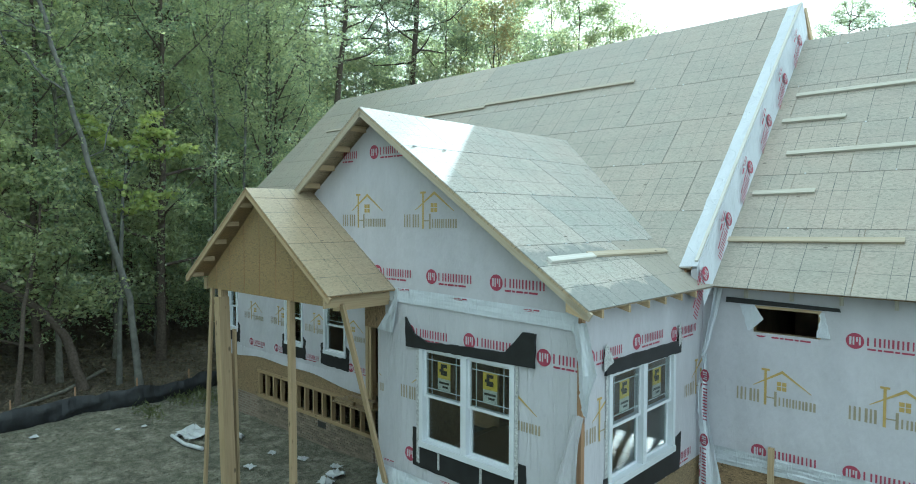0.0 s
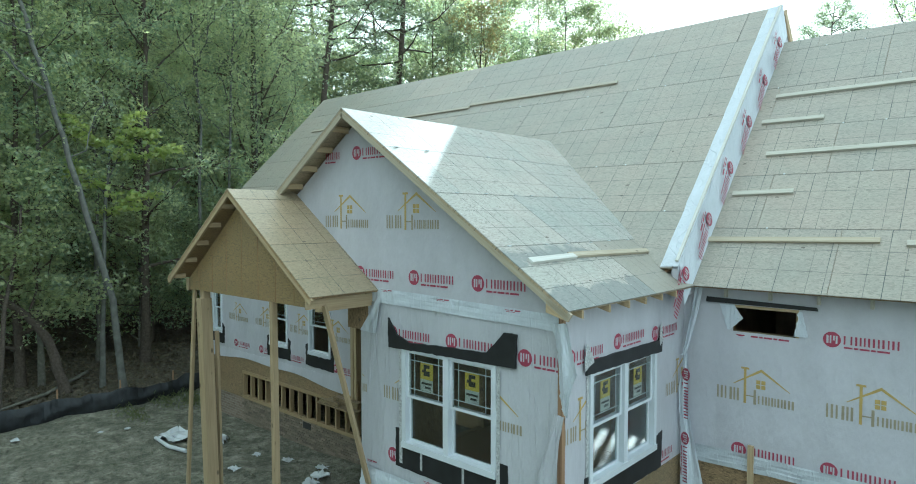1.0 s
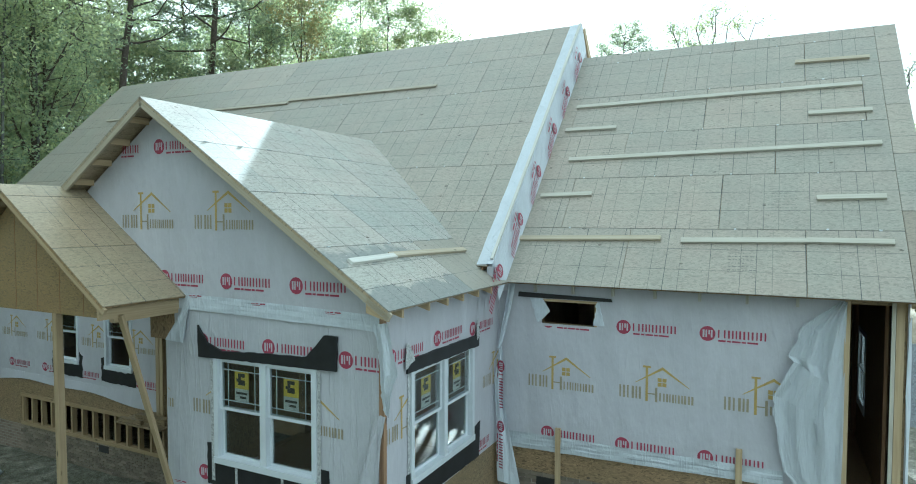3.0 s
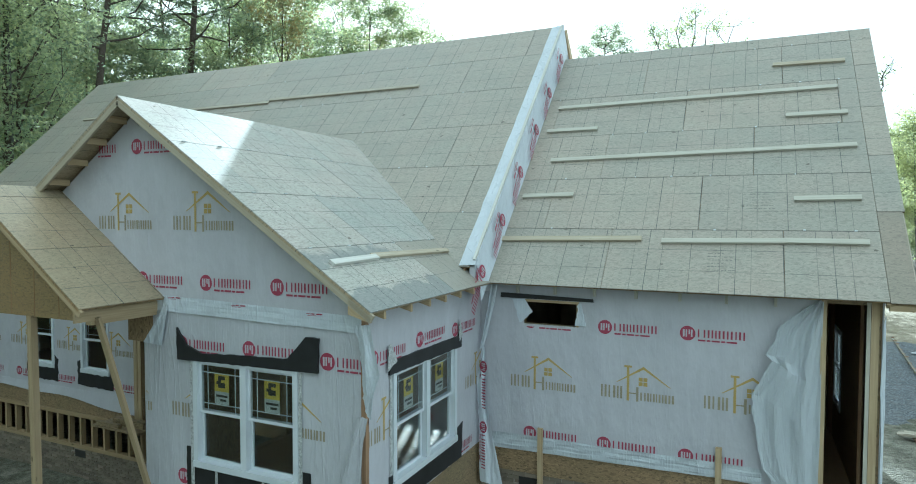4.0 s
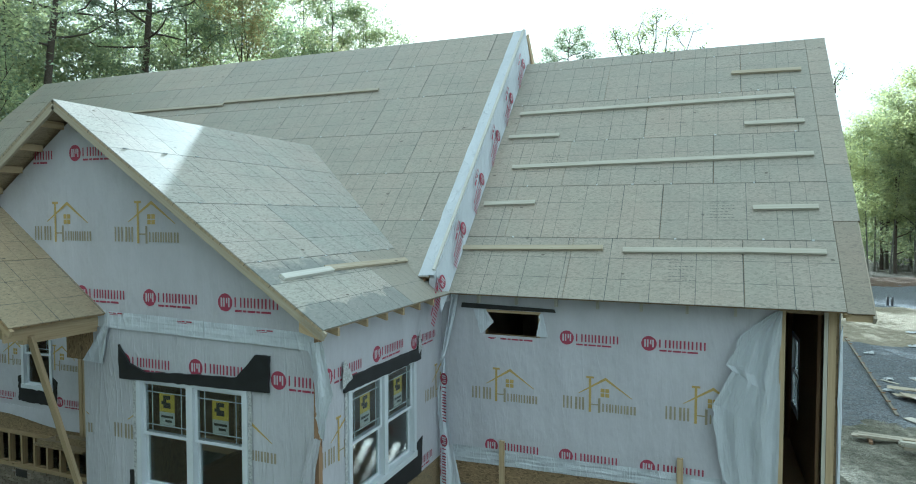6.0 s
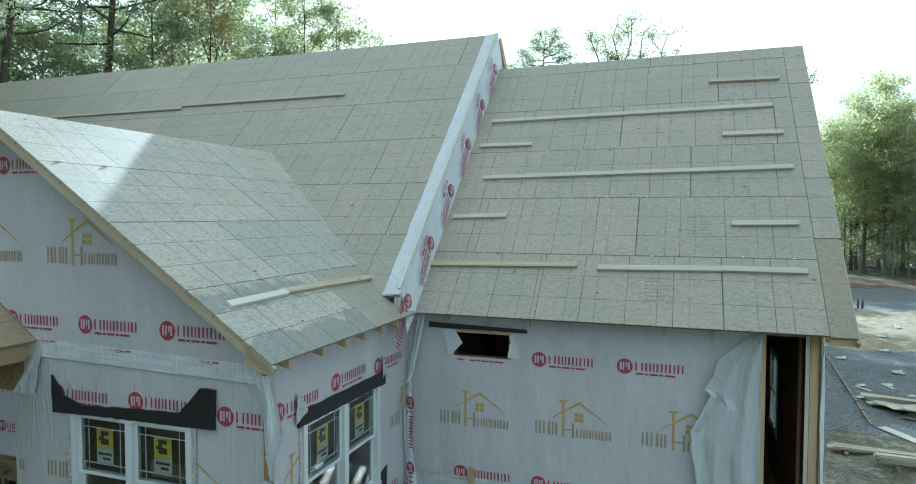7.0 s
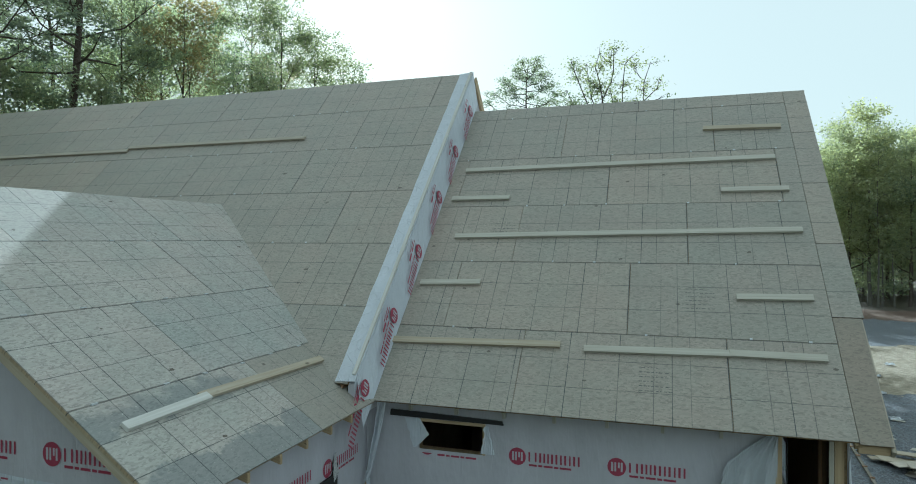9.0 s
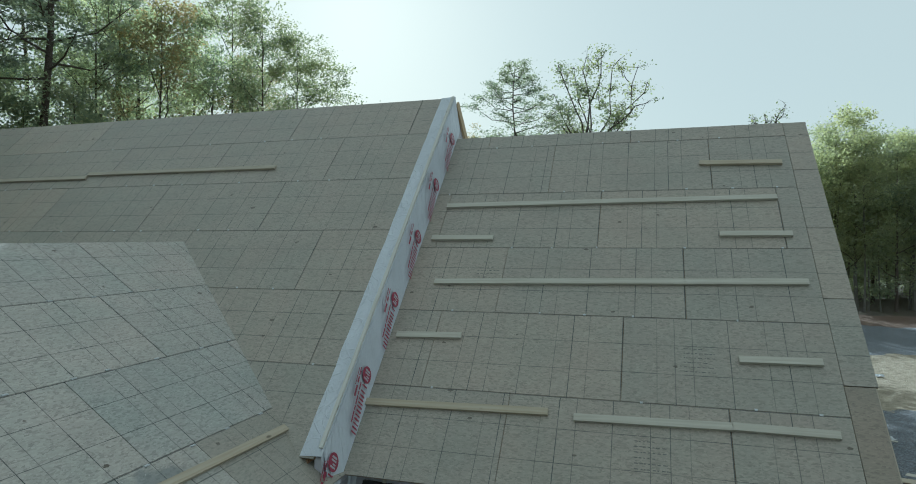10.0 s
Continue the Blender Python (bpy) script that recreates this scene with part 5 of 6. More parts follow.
def pine_meshes(seed, height, radius, crown_from, reach, limbs, needles):
    """A pine with long level boughs that end in flat tufts of needles, base at the origin."""
    g = np.random.default_rng(seed)
    b = Build()
    line = [Vector((0.012 * height * math.sin(k * 0.8 + seed), 0.01 * height * math.cos(k * 0.6), -0.3 + (height + 0.3) * k / 12)) for k in range(13)]
    b.tube(line, [radius * (1.2 if k == 0 else 1 - 0.85 * k / 12) for k in range(13)], 9)
    pts = []
    for k in range(limbs):
        f = crown_from + (0.98 - crown_from) * (k + 0.6 * g.random()) / limbs
        n = min(11, int(f * 12))
        foot = line[n].lerp(line[n + 1], f * 12 - n)
        az = 2.4 * k + g.normal(0, 0.4)
        ln = (0.25 * reach + 0.8 * reach * min(1, (1 - f) / (1 - crown_from) * 1.5) ** 0.8) * g.uniform(0.5, 1.12)
        d = Vector((math.cos(az), math.sin(az), g.uniform(-0.05, 0.6))).normalized()
        end = foot + d * ln
        mid = foot.lerp(end, 0.55) + Vector((0, 0, -0.12 * ln))
        r = radius * 0.24
        b.tube([foot, foot.lerp(mid, 0.5) + Vector(g.normal(0, 0.05, 3)), mid, end], [r, r * 0.8, r * 0.6, 0.012], 5)
        spots = [(end, 1.0), (mid.lerp(end, 0.45), 0.5)]
        for _ in range(3):
            q = mid.lerp(end, g.uniform(0.1, 0.9))
            tip = q + (d + Vector(g.normal(0, 0.7, 3))).normalized() * ln * g.uniform(0.12, 0.34)
            b.tube([q, tip], [r * 0.4, 0.008], 4)
            spots.append((tip, 0.8))
        for q, share in spots:
            n = int(needles * share)
            pts.append(np.array(q) + g.normal(size=(n, 3)) * [0.34, 0.34, 0.15] * g.uniform(0.7, 1.3))
    c = np.concatenate(pts)
    return b.mesh("trunk", BARK), leaf_mesh("crown", c, 0.24 * g.uniform(0.6, 1.3, len(c)), 0.36, NEEDLE, g, -0.2)


KINDS = {
    "oak": grow(11, 21, 0.22, 0.2, 3.8, 13500, 0.145, LEAF, BARK, tuft=26, loose=1.9),
    "maple": grow(12, 17, 0.17, 0.06, 3.3, 13500, 0.14, LEAF, BARK, tuft=26, loose=1.9),
    "gum": grow(13, 24, 0.23, 0.26, 3.5, 13000, 0.145, LEAF_LIGHT, BARK, tuft=26, loose=1.9),
    "slim": grow(14, 15, 0.10, 0.35, 2.0, 9000, 0.125, LEAF_LIGHT, BARK_PALE),
    "low": grow(15, 6.0, 0.06, 0.06, 2.2, 8500, 0.12, LEAF, BARK_PALE),
    "rust": grow(16, 21, 0.17, 0.25, 4.3, 9000, 0.18, LEAF_RUST, BARK, "spread", tuft=30, loose=1.8),
    "pine": pine_meshes(17, 26, 0.26, 0.5, 4.6, 34, 85),
    "lone_pine": pine_meshes(75, 22.9, 0.2, 0.58, 4.4, 44, 52),
    "airy": grow(18, 25, 0.2, 0.22, 5.4, 15000, 0.18, LEAF_OLIVE, BARK, "spread", tuft=32, loose=1.8),
    "open_oak": grow(31, 20, 0.2, 0.25, 3.7, 11500, 0.18, LEAF, BARK, "spread", tuft=34, loose=1.8),
    "unseen_tree": grow(23, 19, 0.2, 0.08, 3.8, 3200, 0.42, LEAF_FAR, BARK, twigs=False),
    "thicket": grow(24, 8, 0.07, 0.05, 2.6, 3600, 0.22, LEAF_FAR, BARK_PALE, twigs=False),
    "far_oak": grow(21, 19, 0.2, 0.08, 3.8, 9500, 0.265, LEAF_FAR, BARK, twigs=False, tuft=34, loose=2.0),
    "far_gum": grow(22, 20, 0.2, 0.2, 3.2, 10500, 0.245, LEAF_SUN, BARK_PALE, twigs=False, tuft=30, loose=1.9),
    "far_slim": grow(29, 17, 0.1, 0.36, 2.0, 6000, 0.22, LEAF_SUN, BARK_PALE, twigs=False, tuft=26, loose=1.9),
}
LABELS = {
    "far_oak": "distant dark green tree beyond the gravel road", "far_slim": "slender pale-barked tree beyond the gravel road", "far_gum": "distant light green tree beyond the gravel road",
    "oak": "tall broad-leaved tree with dark green crown", "maple": "leafy green tree branching low at the wood's edge", "gum": "tall tree with light green sunlit crown",
    "slim": "slender young tree with pale bark", "low": "low understorey tree with spreading green leaves", "rust": "tall tree with leaves turning brown",
    "lone_pine": "lone pine with open layered boughs", "open_oak": "green tree with sky showing through its open crown", "unseen_tree": "unseen tree added to shade the site", "thicket": "low thicket tree under the far woods", "pine": "tall pine with bare trunk and tufted top", "airy": "thin-crowned tree with sky between its leaves",
}


def plant(kind, x, y, size=1.0, turn=0.0, tip=(0, 0)):
    base_ = thing("tree", LABELS[kind], "tree", group="trees round the clearing")
    base_.matrix_basis = pose(x, y, ground_z(x, y) - 0.05, tip[0], tip[1], turn) @ Matrix.Diagonal((size, size, size, 1))
    for nm, me in zip(("trunk", "crown"), KINDS[kind]):
        ob = new(nm, me)
        ob.parent = base_


def polar(az, dist):
    a_ = radians(az)
    return -math.sin(a_) * dist, math.cos(a_) * dist


rng = random.Random(7)
# woods on the left, three ranks deep
for row, (d0, d1, count, kinds) in enumerate(((26.5, 29, 12, ("maple", "slim", "oak", "low", "maple", "slim", "gum")), (30, 36, 13, ("oak", "maple", "gum", "maple", "pine", "maple")), (39, 50, 14, ("far_oak", "maple", "far_oak", "far_gum", "pine")))):
    for k in range(count):
        az = (66 if row == 2 else 58) + (94 - (66 if row == 2 else 58)) * (k + rng.uniform(0.15, 0.85)) / count
        x, y = polar(az, rng.uniform(d0, d1) + (7 if az < 67 and row == 0 else 0))
        plant(kinds[(k * 3 + row) % len(kinds)], x, y, rng.uniform(0.85, 1.15), rng.uniform(0, 360))
for k in range(26):
    az = 56 + 36 * (k + rng.random()) / 26
    x, y = polar(az, rng.uniform(27, 44))
    plant("low", x, y, rng.uniform(0.7, 1.3), rng.uniform(0, 360))
# woods behind the house
for az, d, kind, s in ((53.4, 39, "pine", 1.1), (47.3, 41, "pine", 1.18), (56.5, 46, "airy", 0.9), (50.5, 47, "open_oak", 0.85), (46, 52, "open_oak", 0.95),
                       (44.3, 44, "airy", 0.85), (42, 50, "open_oak", 1.05), (40, 46, "rust", 1.05), (38.2, 53, "open_oak", 1.15), (36.6, 47, "open_oak", 0.95), (35, 50, "airy", 0.95),
                       (32.2, 47, "airy", 0.9), (29.6, 49, "airy", 0.86), (27.6, 52, "airy", 0.82), (43.5, 58, "open_oak", 1.25), (33.5, 58, "rust", 1.0), (42.7, 47.5, "oak", 1.05), (55, 56, "pine", 1.2), (49.5, 60, "pine", 1.1),
                       (15.6, 62, "rust", 0.78), (11.58, 59.0, "lone_pine", 1.0)):
    x, y = polar(az, d)
    plant(kind, x, y, s, rng.uniform(0, 360))
# darker ranks behind the left woods close the gaps between the trunks
for k in range(22):
    x, y = polar(57 + 38 * (k + rng.random()) / 22, rng.uniform(52, 64))
    plant("far_oak", x, y, rng.uniform(0.95, 1.25), rng.uniform(0, 360))
for k in range(10):
    x, y = polar(56 + 12 * (k + rng.random()) / 10, rng.uniform(40, 50))
    plant(("far_oak", "maple", "low")[k % 3], x, y, rng.uniform(0.8, 1.1), rng.uniform(0, 360))
for k in range(7):
    x, y = polar(36 + 3.1 * k, rng.uniform(40, 44))
    plant("far_oak", x, y, rng.uniform(0.62, 0.7) + 0.03 * k * (k > 2), rng.uniform(0, 360))
# belt of trees hidden behind the roofs, added to shade the gravel yard
for k in range(11):
    x, y = polar(27 - 31 * k / 10, rng.uniform(42, 50))
    plant("far_oak", x, y, rng.uniform(0.62, 0.69), rng.uniform(0, 360))
for k in range(12):
    x, y = polar(25 - 22 * (k + rng.random()) / 12, rng.uniform(46, 52))
    plant("unseen_tree", x, y, rng.uniform(0.66, 0.72), rng.uniform(0, 360))
# woods carried on unseen round the left and behind, added to dim the walls
for k in range(15):
    x, y = polar(97 + 6.6 * (k + rng.random()), rng.uniform(20, 28))
    plant("unseen_tree", x, y, rng.uniform(0.85, 1.05), rng.uniform(0, 360))
# more trees out of sight behind the house, added to shade the road
for k in range(20):
    x, y = polar(8 - 18 * (k + rng.random()) / 20, rng.uniform(66, 90))
    plant("unseen_tree", x, y, rng.uniform(0.6, 0.7), rng.uniform(0, 360))
# woods beyond the road on the right
for row, (d0, d1, count) in enumerate(((69, 72, 26), (74, 80, 24), (83, 92, 22))):
    for k in range(count):
        az = -9.6 - 32 * (k + rng.uniform(0.1, 0.9)) / count
        x, y = polar(az, rng.uniform(d0, d1) / math.cos(radians(az)))
        plant(("far_gum", "far_slim", "far_oak", "far_gum", "far_slim", "far_oak")[(k + row) % 6], x, y, rng.uniform(0.76, 0.93) * (1 if k else 0.85), rng.uniform(0, 360))
# low dark growth behind the front trunks
for k in range(44):
    az = -10.0 - 29 * (k + rng.random()) / 44
    x, y = polar(az, rng.uniform(82, 100) / math.cos(radians(az)))
    plant("thicket", x, y, rng.uniform(0.9, 1.5), rng.uniform(0, 360))
# thin pale trunks along the bank
for k in range(20):
    az = -11.0 - 27 * (k + rng.random()) / 20
    x, y = polar(az, rng.uniform(68, 72) / math.cos(radians(az)))
    plant("far_slim", x, y, rng.uniform(0.7, 0.98), rng.uniform(0, 360), (rng.uniform(-3, 3), rng.uniform(-4, 4)))


# ---- single trees at the edge of the dirt ----
def edge_tree(label, trunk, radius, limbs, leaves, leaf, mat, bark, seed, spray=0.45, tip=0.35):
    """A tree given by the bend of its trunk; limbs are (foot, end, thickness, share of leaves)."""
    g = np.random.default_rng(seed)

    def bend(pts, steps, wob):
        pts = [Vector(p) for p in pts]
        out = []
        for k in range(len(pts) - 1):
            for j in range(steps):
                q = pts[k].lerp(pts[k + 1], j / steps)
                out.append(q + Vector(g.normal(scale=wob, size=3)) if k + j else q)
        return out + [pts[-1]]

    t = thing("tree", label, "tree", trunk[0], group="trees round the clearing")
    b = Build()
    line = bend(trunk, 4, radius * 0.18)
    b.tube(line, [radius * (1.25 if k == 0 else 1 - (1 - tip) * k / len(line)) for k in range(len(line))], 10)
    at, amount = [], []
    for foot, end, r, share in limbs:
        way = Vector(end) - Vector(foot)
        ln = bend([foot, Vector(foot).lerp(Vector(end), 0.5) + Vector(g.normal(scale=0.07 * way.length, size=3)), end], 3, 0.03 * way.length)
        b.tube(ln, [r * (1 - 0.75 * k / len(ln)) for k in range(len(ln))], 6)
        for k in range(2, len(ln)):
            for _ in range(3):
                q = ln[k] + Vector(g.normal(scale=spray * 0.9, size=3)) * 0.9 + Vector((0, 0, 0.1))
                b.tube([ln[k], (ln[k] + q) / 2 + Vector(g.normal(scale=0.05, size=3)), q], [r * 0.3, r * 0.2, 0.004], 4)
                at += [q, (ln[k] + q) / 2]
                amount += [share, share * 0.6]
    part("trunk", b, bark, t)
    if leaves:
        w = np.array(amount) * g.uniform(0.2, 1, len(amount))
        which = g.choice(len(at), size=leaves, p=w / w.sum())
        c = np.array([tuple(p) for p in at])[which] + g.normal(size=(leaves, 3)) * [spray * 0.75, spray * 0.75, spray * 0.22]
        part("crown", leaf_mesh("crown", c, leaf * g.uniform(0.6, 1.3, leaves), 0.6, mat, g, 0.15, True), mat, t)


edge_tree("pale leaning tree trunk with thin bare branches", [(-23.19, 8.49, -1.1), (-23.3, 8.2, 2.2), (-23.58, 7.34, 6.1), (-23.8, 6.6, 9.1), (-23.97, 5.93, 12.0), (-24.2, 5.3, 16.0)], 0.125,
          [((-23.8, 6.6, 9.1), (-24.2, 4.9, 10.8), 0.05, 0.2), ((-23.92, 6.1, 10.9), (-24.2, 4.9, 11.4), 0.035, 0.2), ((-23.97, 5.93, 12.0), (-24.6, 7.6, 15.5), 0.05, 1.0), ((-24.1, 5.6, 14.0), (-23.6, 4.0, 16.5), 0.05, 1.0),
           ((-23.65, 7.1, 7.0), (-24.0, 8.3, 9.3), 0.03, 0.2)], 2600, 0.14, LEAF, BARK_GREY, 31)
edge_tree("dark crooked tree leaning over the silt fence", [(-24.43, 7.07, -1.0), (-24.55, 6.64, 0.9), (-24.69, 6.07, 1.8), (-24.95, 4.89, 2.8), (-25.2, 3.6, 5.0), (-25.3, 3.0, 8.0)], 0.17,
          [((-24.69, 6.07, 1.8), (-23.9, 6.9, 4.3), 0.05, 1.0), ((-24.95, 4.89, 2.8), (-23.8, 5.6, 4.6), 0.05, 1.0), ((-25.1, 4.0, 4.2), (-24.0, 4.9, 5.9), 0.05, 1.0), ((-25.2, 3.4, 6.0), (-23.9, 4.6, 7.0), 0.04, 1.0), ((-24.6, 6.4, 1.2), (-24.0, 7.7, 2.6), 0.03, 0.7)],
          5200, 0.15, LEAF_LIGHT, BARK, 32, 0.5)
edge_tree("small tree with flat sprays of yellow-green leaves", [(-24.36, 8.2, -1.0), (-24.33, 8.34, 3.6), (-24.3, 8.43, 5.9), (-24.26, 8.56, 7.5)], 0.09,
          [((-24.26, 8.5, 7.3), (-23.83, 9.9, 8.0), 0.035, 1.0), ((-24.28, 8.5, 6.9), (-23.6, 10.5, 7.5), 0.03, 0.8), ((-24.26, 8.5, 7.4), (-24.57, 7.5, 8.2), 0.03, 1.0), ((-24.3, 8.5, 6.4), (-23.9, 9.2, 8.6), 0.03, 0.8), ((-24.3, 8.4, 5.9), (-24.2, 7.3, 6.6), 0.03, 0.6), ((-24.3, 8.4, 5.0), (-23.8, 9.5, 5.7), 0.03, 0.7)],
          2300, 0.2, LEAF_BRIGHT, BARK_GREY, 33, 0.2)
edge_tree("low branching tree with pale bare boughs", [(-23.67, 5.0, -1.0), (-23.6, 5.2, 2.2), (-23.55, 5.65, 4.3), (-23.5, 5.7, 5.4)], 0.08,
          [((-23.55, 5.6, 4.6), (-23.8, 4.3, 5.6), 0.04, 0.5), ((-23.5, 5.7, 5.2), (-23.4, 6.6, 5.2), 0.03, 0.4), ((-23.5, 5.7, 5.4), (-23.6, 4.6, 6.6), 0.03, 1.0), ((-23.5, 5.7, 5.3), (-23.45, 6.2, 6.5), 0.03, 1.0), ((-23.6, 5.3, 3.5), (-23.5, 6.4, 4.4), 0.025, 0.5), ((-23.6, 5.3, 3.0), (-23.5, 4.2, 3.6), 0.025, 0.5)],
          2700, 0.15, LEAF_LIGHT, BARK, 34, 0.3)
for x, y, top, turn in ((-26.19, 14.05, 17.0, 0.3), (-25.9, 12.6, 15.0, -0.5), (-27.3, 16.0, 17.0, -0.2)):
    edge_tree("tall slim tree with pale grey bark", [(x, y, -1.0), (x - 0.1, y, 4.0), (x + 0.05 * turn, y + 0.1, 9.0), (x + 0.2, y + turn, top)], 0.085,
              [((x, y, top * f), (x + 1.1 * math.cos(9 * f + turn), y + 1.6 * math.sin(9 * f + turn), top * f + 1.6), 0.035, 1.0) for f in (0.5, 0.6, 0.68, 0.75, 0.82, 0.88, 0.94)], 4200, 0.125, LEAF_LIGHT, BARK_GREY, int(top * 7 + x), 0.5)


# trees that stand clear above the low roof
def fan_tree(label, x, y, fork, limbs, leaves, leaf, mat, seed, spray):
    """A tree whose bare limbs fan upwards from a low fork; limbs are (sideways, height) of their ends."""
    g = random.Random(seed)
    boughs = []
    for dx, h in limbs:
        depth = g.uniform(-1.6, 1.6)
        boughs.append(((x + 0.1, y, fork + g.uniform(-1.5, 0.6)), (x + dx, y + depth, h), 0.085, 1.0))
        for _ in range(2):
            f = g.uniform(0.45, 0.85)
            a = (x + dx * f, y + depth * f, fork + (h - fork) * f)
            boughs.append((a, (a[0] + g.uniform(-0.9, 0.9), a[1] + g.uniform(-0.9, 0.9), a[2] + g.uniform(0.3, 1.3)), 0.04, 0.8))
    edge_tree(label, [(x, y, -0.8), (x + 0.1, y, fork), (x + 0.3, y, fork + 2.0)], 0.2, boughs, leaves, leaf, mat, BARK, seed, spray)


fan_tree("tree with upswept bare limbs and sparse leaves", -6.3, 60.7, 14.6,
         [(-2.1, 22.0), (-1.0, 22.2), (0.3, 22.7), (1.6, 22.9), (2.9, 22.6), (4.6, 21.8), (5.4, 20.6), (5.3, 18.2), (3.4, 17.0), (-2.6, 19.6), (-1.6, 18.0), (-3.1, 17.6)], 4200, 0.24, LEAF_OLIVE, 72, 0.55)
fan_tree("leafless tree top with a few twigs showing over the roof", 8.7, 62.3, 13.6, [(-0.6, 17.0), (0.2, 17.4), (0.9, 16.9)], 260, 0.22, LEAF_OLIVE, 74, 0.3)

# ---- site clutter ----
def silt_fence():
    f = thing("silt_fence", "sagging black silt fence on the dirt at the wood's edge", "fence")
    pts = [(-20.6, 1.2), (-21.25, 4.1), (-21.45, 6.0), (-20.98, 7.85), (-21.45, 9.9), (-22.2, 12.0), (-23.5, 15.0)]
    path = []
    for (xa, ya), (xb, yb) in zip(pts, pts[1:]):
        for k in range(24):
            path.append((xa + (xb - xa) * k / 24, ya + (yb - ya) * k / 24))
    b = Build()
    rows = 10
    grid = []
    for i, (x, y) in enumerate(path):
        hgt = 0.62 + 0.14 * noise.noise((i * 0.12, 0, 2))
        col = []
        for r in range(rows):
            g = r / (rows - 1)
            col.append((x + 0.12 * noise.noise((i * 0.13, g * 2, 1)) + 0.05 * noise.noise((i * 0.5, g * 1.2, 3)) + 0.10 * math.sin(g * 3), y + 0.06 * noise.noise((i * 0.17, g * 2, 7)), ground_z(x, y) - 0.05 + hgt * g))
        grid.append(col)
    for i in range(len(grid) - 1):
        for r in range(rows - 1):
            b.face([grid[i][r], grid[i + 1][r], grid[i + 1][r + 1], grid[i][r + 1]], smooth=True)
    part("fabric", b, CLOTH, f)
    for i in range(6, len(path), 21):
        x, y = path[i]
        part("stake", Build().beam((x - 0.06, y, ground_z(x, y) - 0.1), (x - 0.05, y, ground_z(x, y) + 0.86), 0.04, 0.04), LUMBER_DARK, f)


silt_fence()


# ---- loose wrap ----
def drape(name, left, right, out, amp, label, waves=2.5, cols=14, rows=24, seed=0, mat=None, back=0.004):
    """A hanging sheet between two edge lines, with soft folds towards `out`."""
    def along(line, f):
        g = f * (len(line) - 1)
        k = min(int(g), len(line) - 2)
        return Vector(line[k]).lerp(Vector(line[k + 1]), g - k)

    out = Vector(out).normalized()
    grid = []
    for r in range(rows + 1):
        f = r / rows
        a_, c_ = along(left, f), along(right, f)
        line = []
        for c in range(cols + 1):
            g = c / cols
            p = a_.lerp(c_, g)
            fold = amp * (0.25 + 0.75 * math.sin(math.pi * min(1, f * 1.2))) * (math.sin(waves * 2 * math.pi * g + 2.2 * f + seed) + 0.7 * noise.noise((g * 5, f * 4, seed)))
            fold += amp * 0.45 * noise.noise((g * 11 + f * 4, f * 7, seed + 9)) + amp * 0.3 * abs(noise.noise((g * 22, f * 10 + g * 6, seed + 2)))
            if c == 0:
                p = p + (c_ - a_).normalized() * 0.035 * noise.noise((f * 21, seed, 3))
            line.append(p + out * (abs(amp) * 0.9 + fold) + Vector((0, 0, 0.012 * noise.noise((g * 3, f * 9, seed + 4)))))
        grid.append(line)
    b = Build()
    for sgn in (0, 1):
        for r in range(rows):
            for c in range(cols):
                q = [grid[r][c], grid[r][c + 1], grid[r + 1][c + 1], grid[r + 1][c]]
                if sgn:
                    q = [p - out * back for p in reversed(q)]
                b.face(q, smooth=True)
    return single(name, b, mat or WRAP_LOOSE, label, "house wrap", "loose sheets of wrap")


Y = RIGHT_Y - 0.01
drape("wrap_tarp", [(0.74, Y, 3.95), (0.5, Y - 0.01, 3.78), (0.30, Y - 0.03, 3.60), (0.215, Y - 0.05, 3.38), (0.115, Y - 0.06, 3.19), (0.195, Y - 0.06, 3.11), (0.07, Y - 0.07, 2.83), (-0.045, Y - 0.08, 2.63), (-0.04, Y - 0.09, 2.45), (0.0, Y - 0.09, 2.17), (0.04, Y - 0.08, 1.91), (0.11, Y - 0.07, 1.57), (0.225, Y - 0.06, 1.42), (0.12, Y - 0.06, 1.25), (0.08, Y - 0.05, 0.98)],
      [(0.81, Y, 3.95), (0.80, Y, 3.4), (0.80, Y, 2.95), (0.80, Y, 2.5), (0.80, Y, 2.0), (0.79, Y, 1.6), (0.79, Y, 1.3), (0.78, Y, 0.95)], (0, -1, 0), 0.035, "loose torn sheet of white wrap hanging beside the doorway", 2.6, 40, 70, 1, WRAP_THIN, 0.003)
drape("wrap_strip", [(-3.98, 9.93, 4.0), (-4.05, 9.9, 3.5), (-4.12, 9.85, 3.0), (-4.14, 9.8, 2.9)], [(-3.86, 9.93, 4.0), (-3.93, 9.92, 3.6), (-4.04, 9.9, 3.1), (-4.09, 9.85, 2.9)], (0.4, -1, 0), 0.02, "twisted strip of wrap in the inner corner", 1.4, 8, 16, 2)
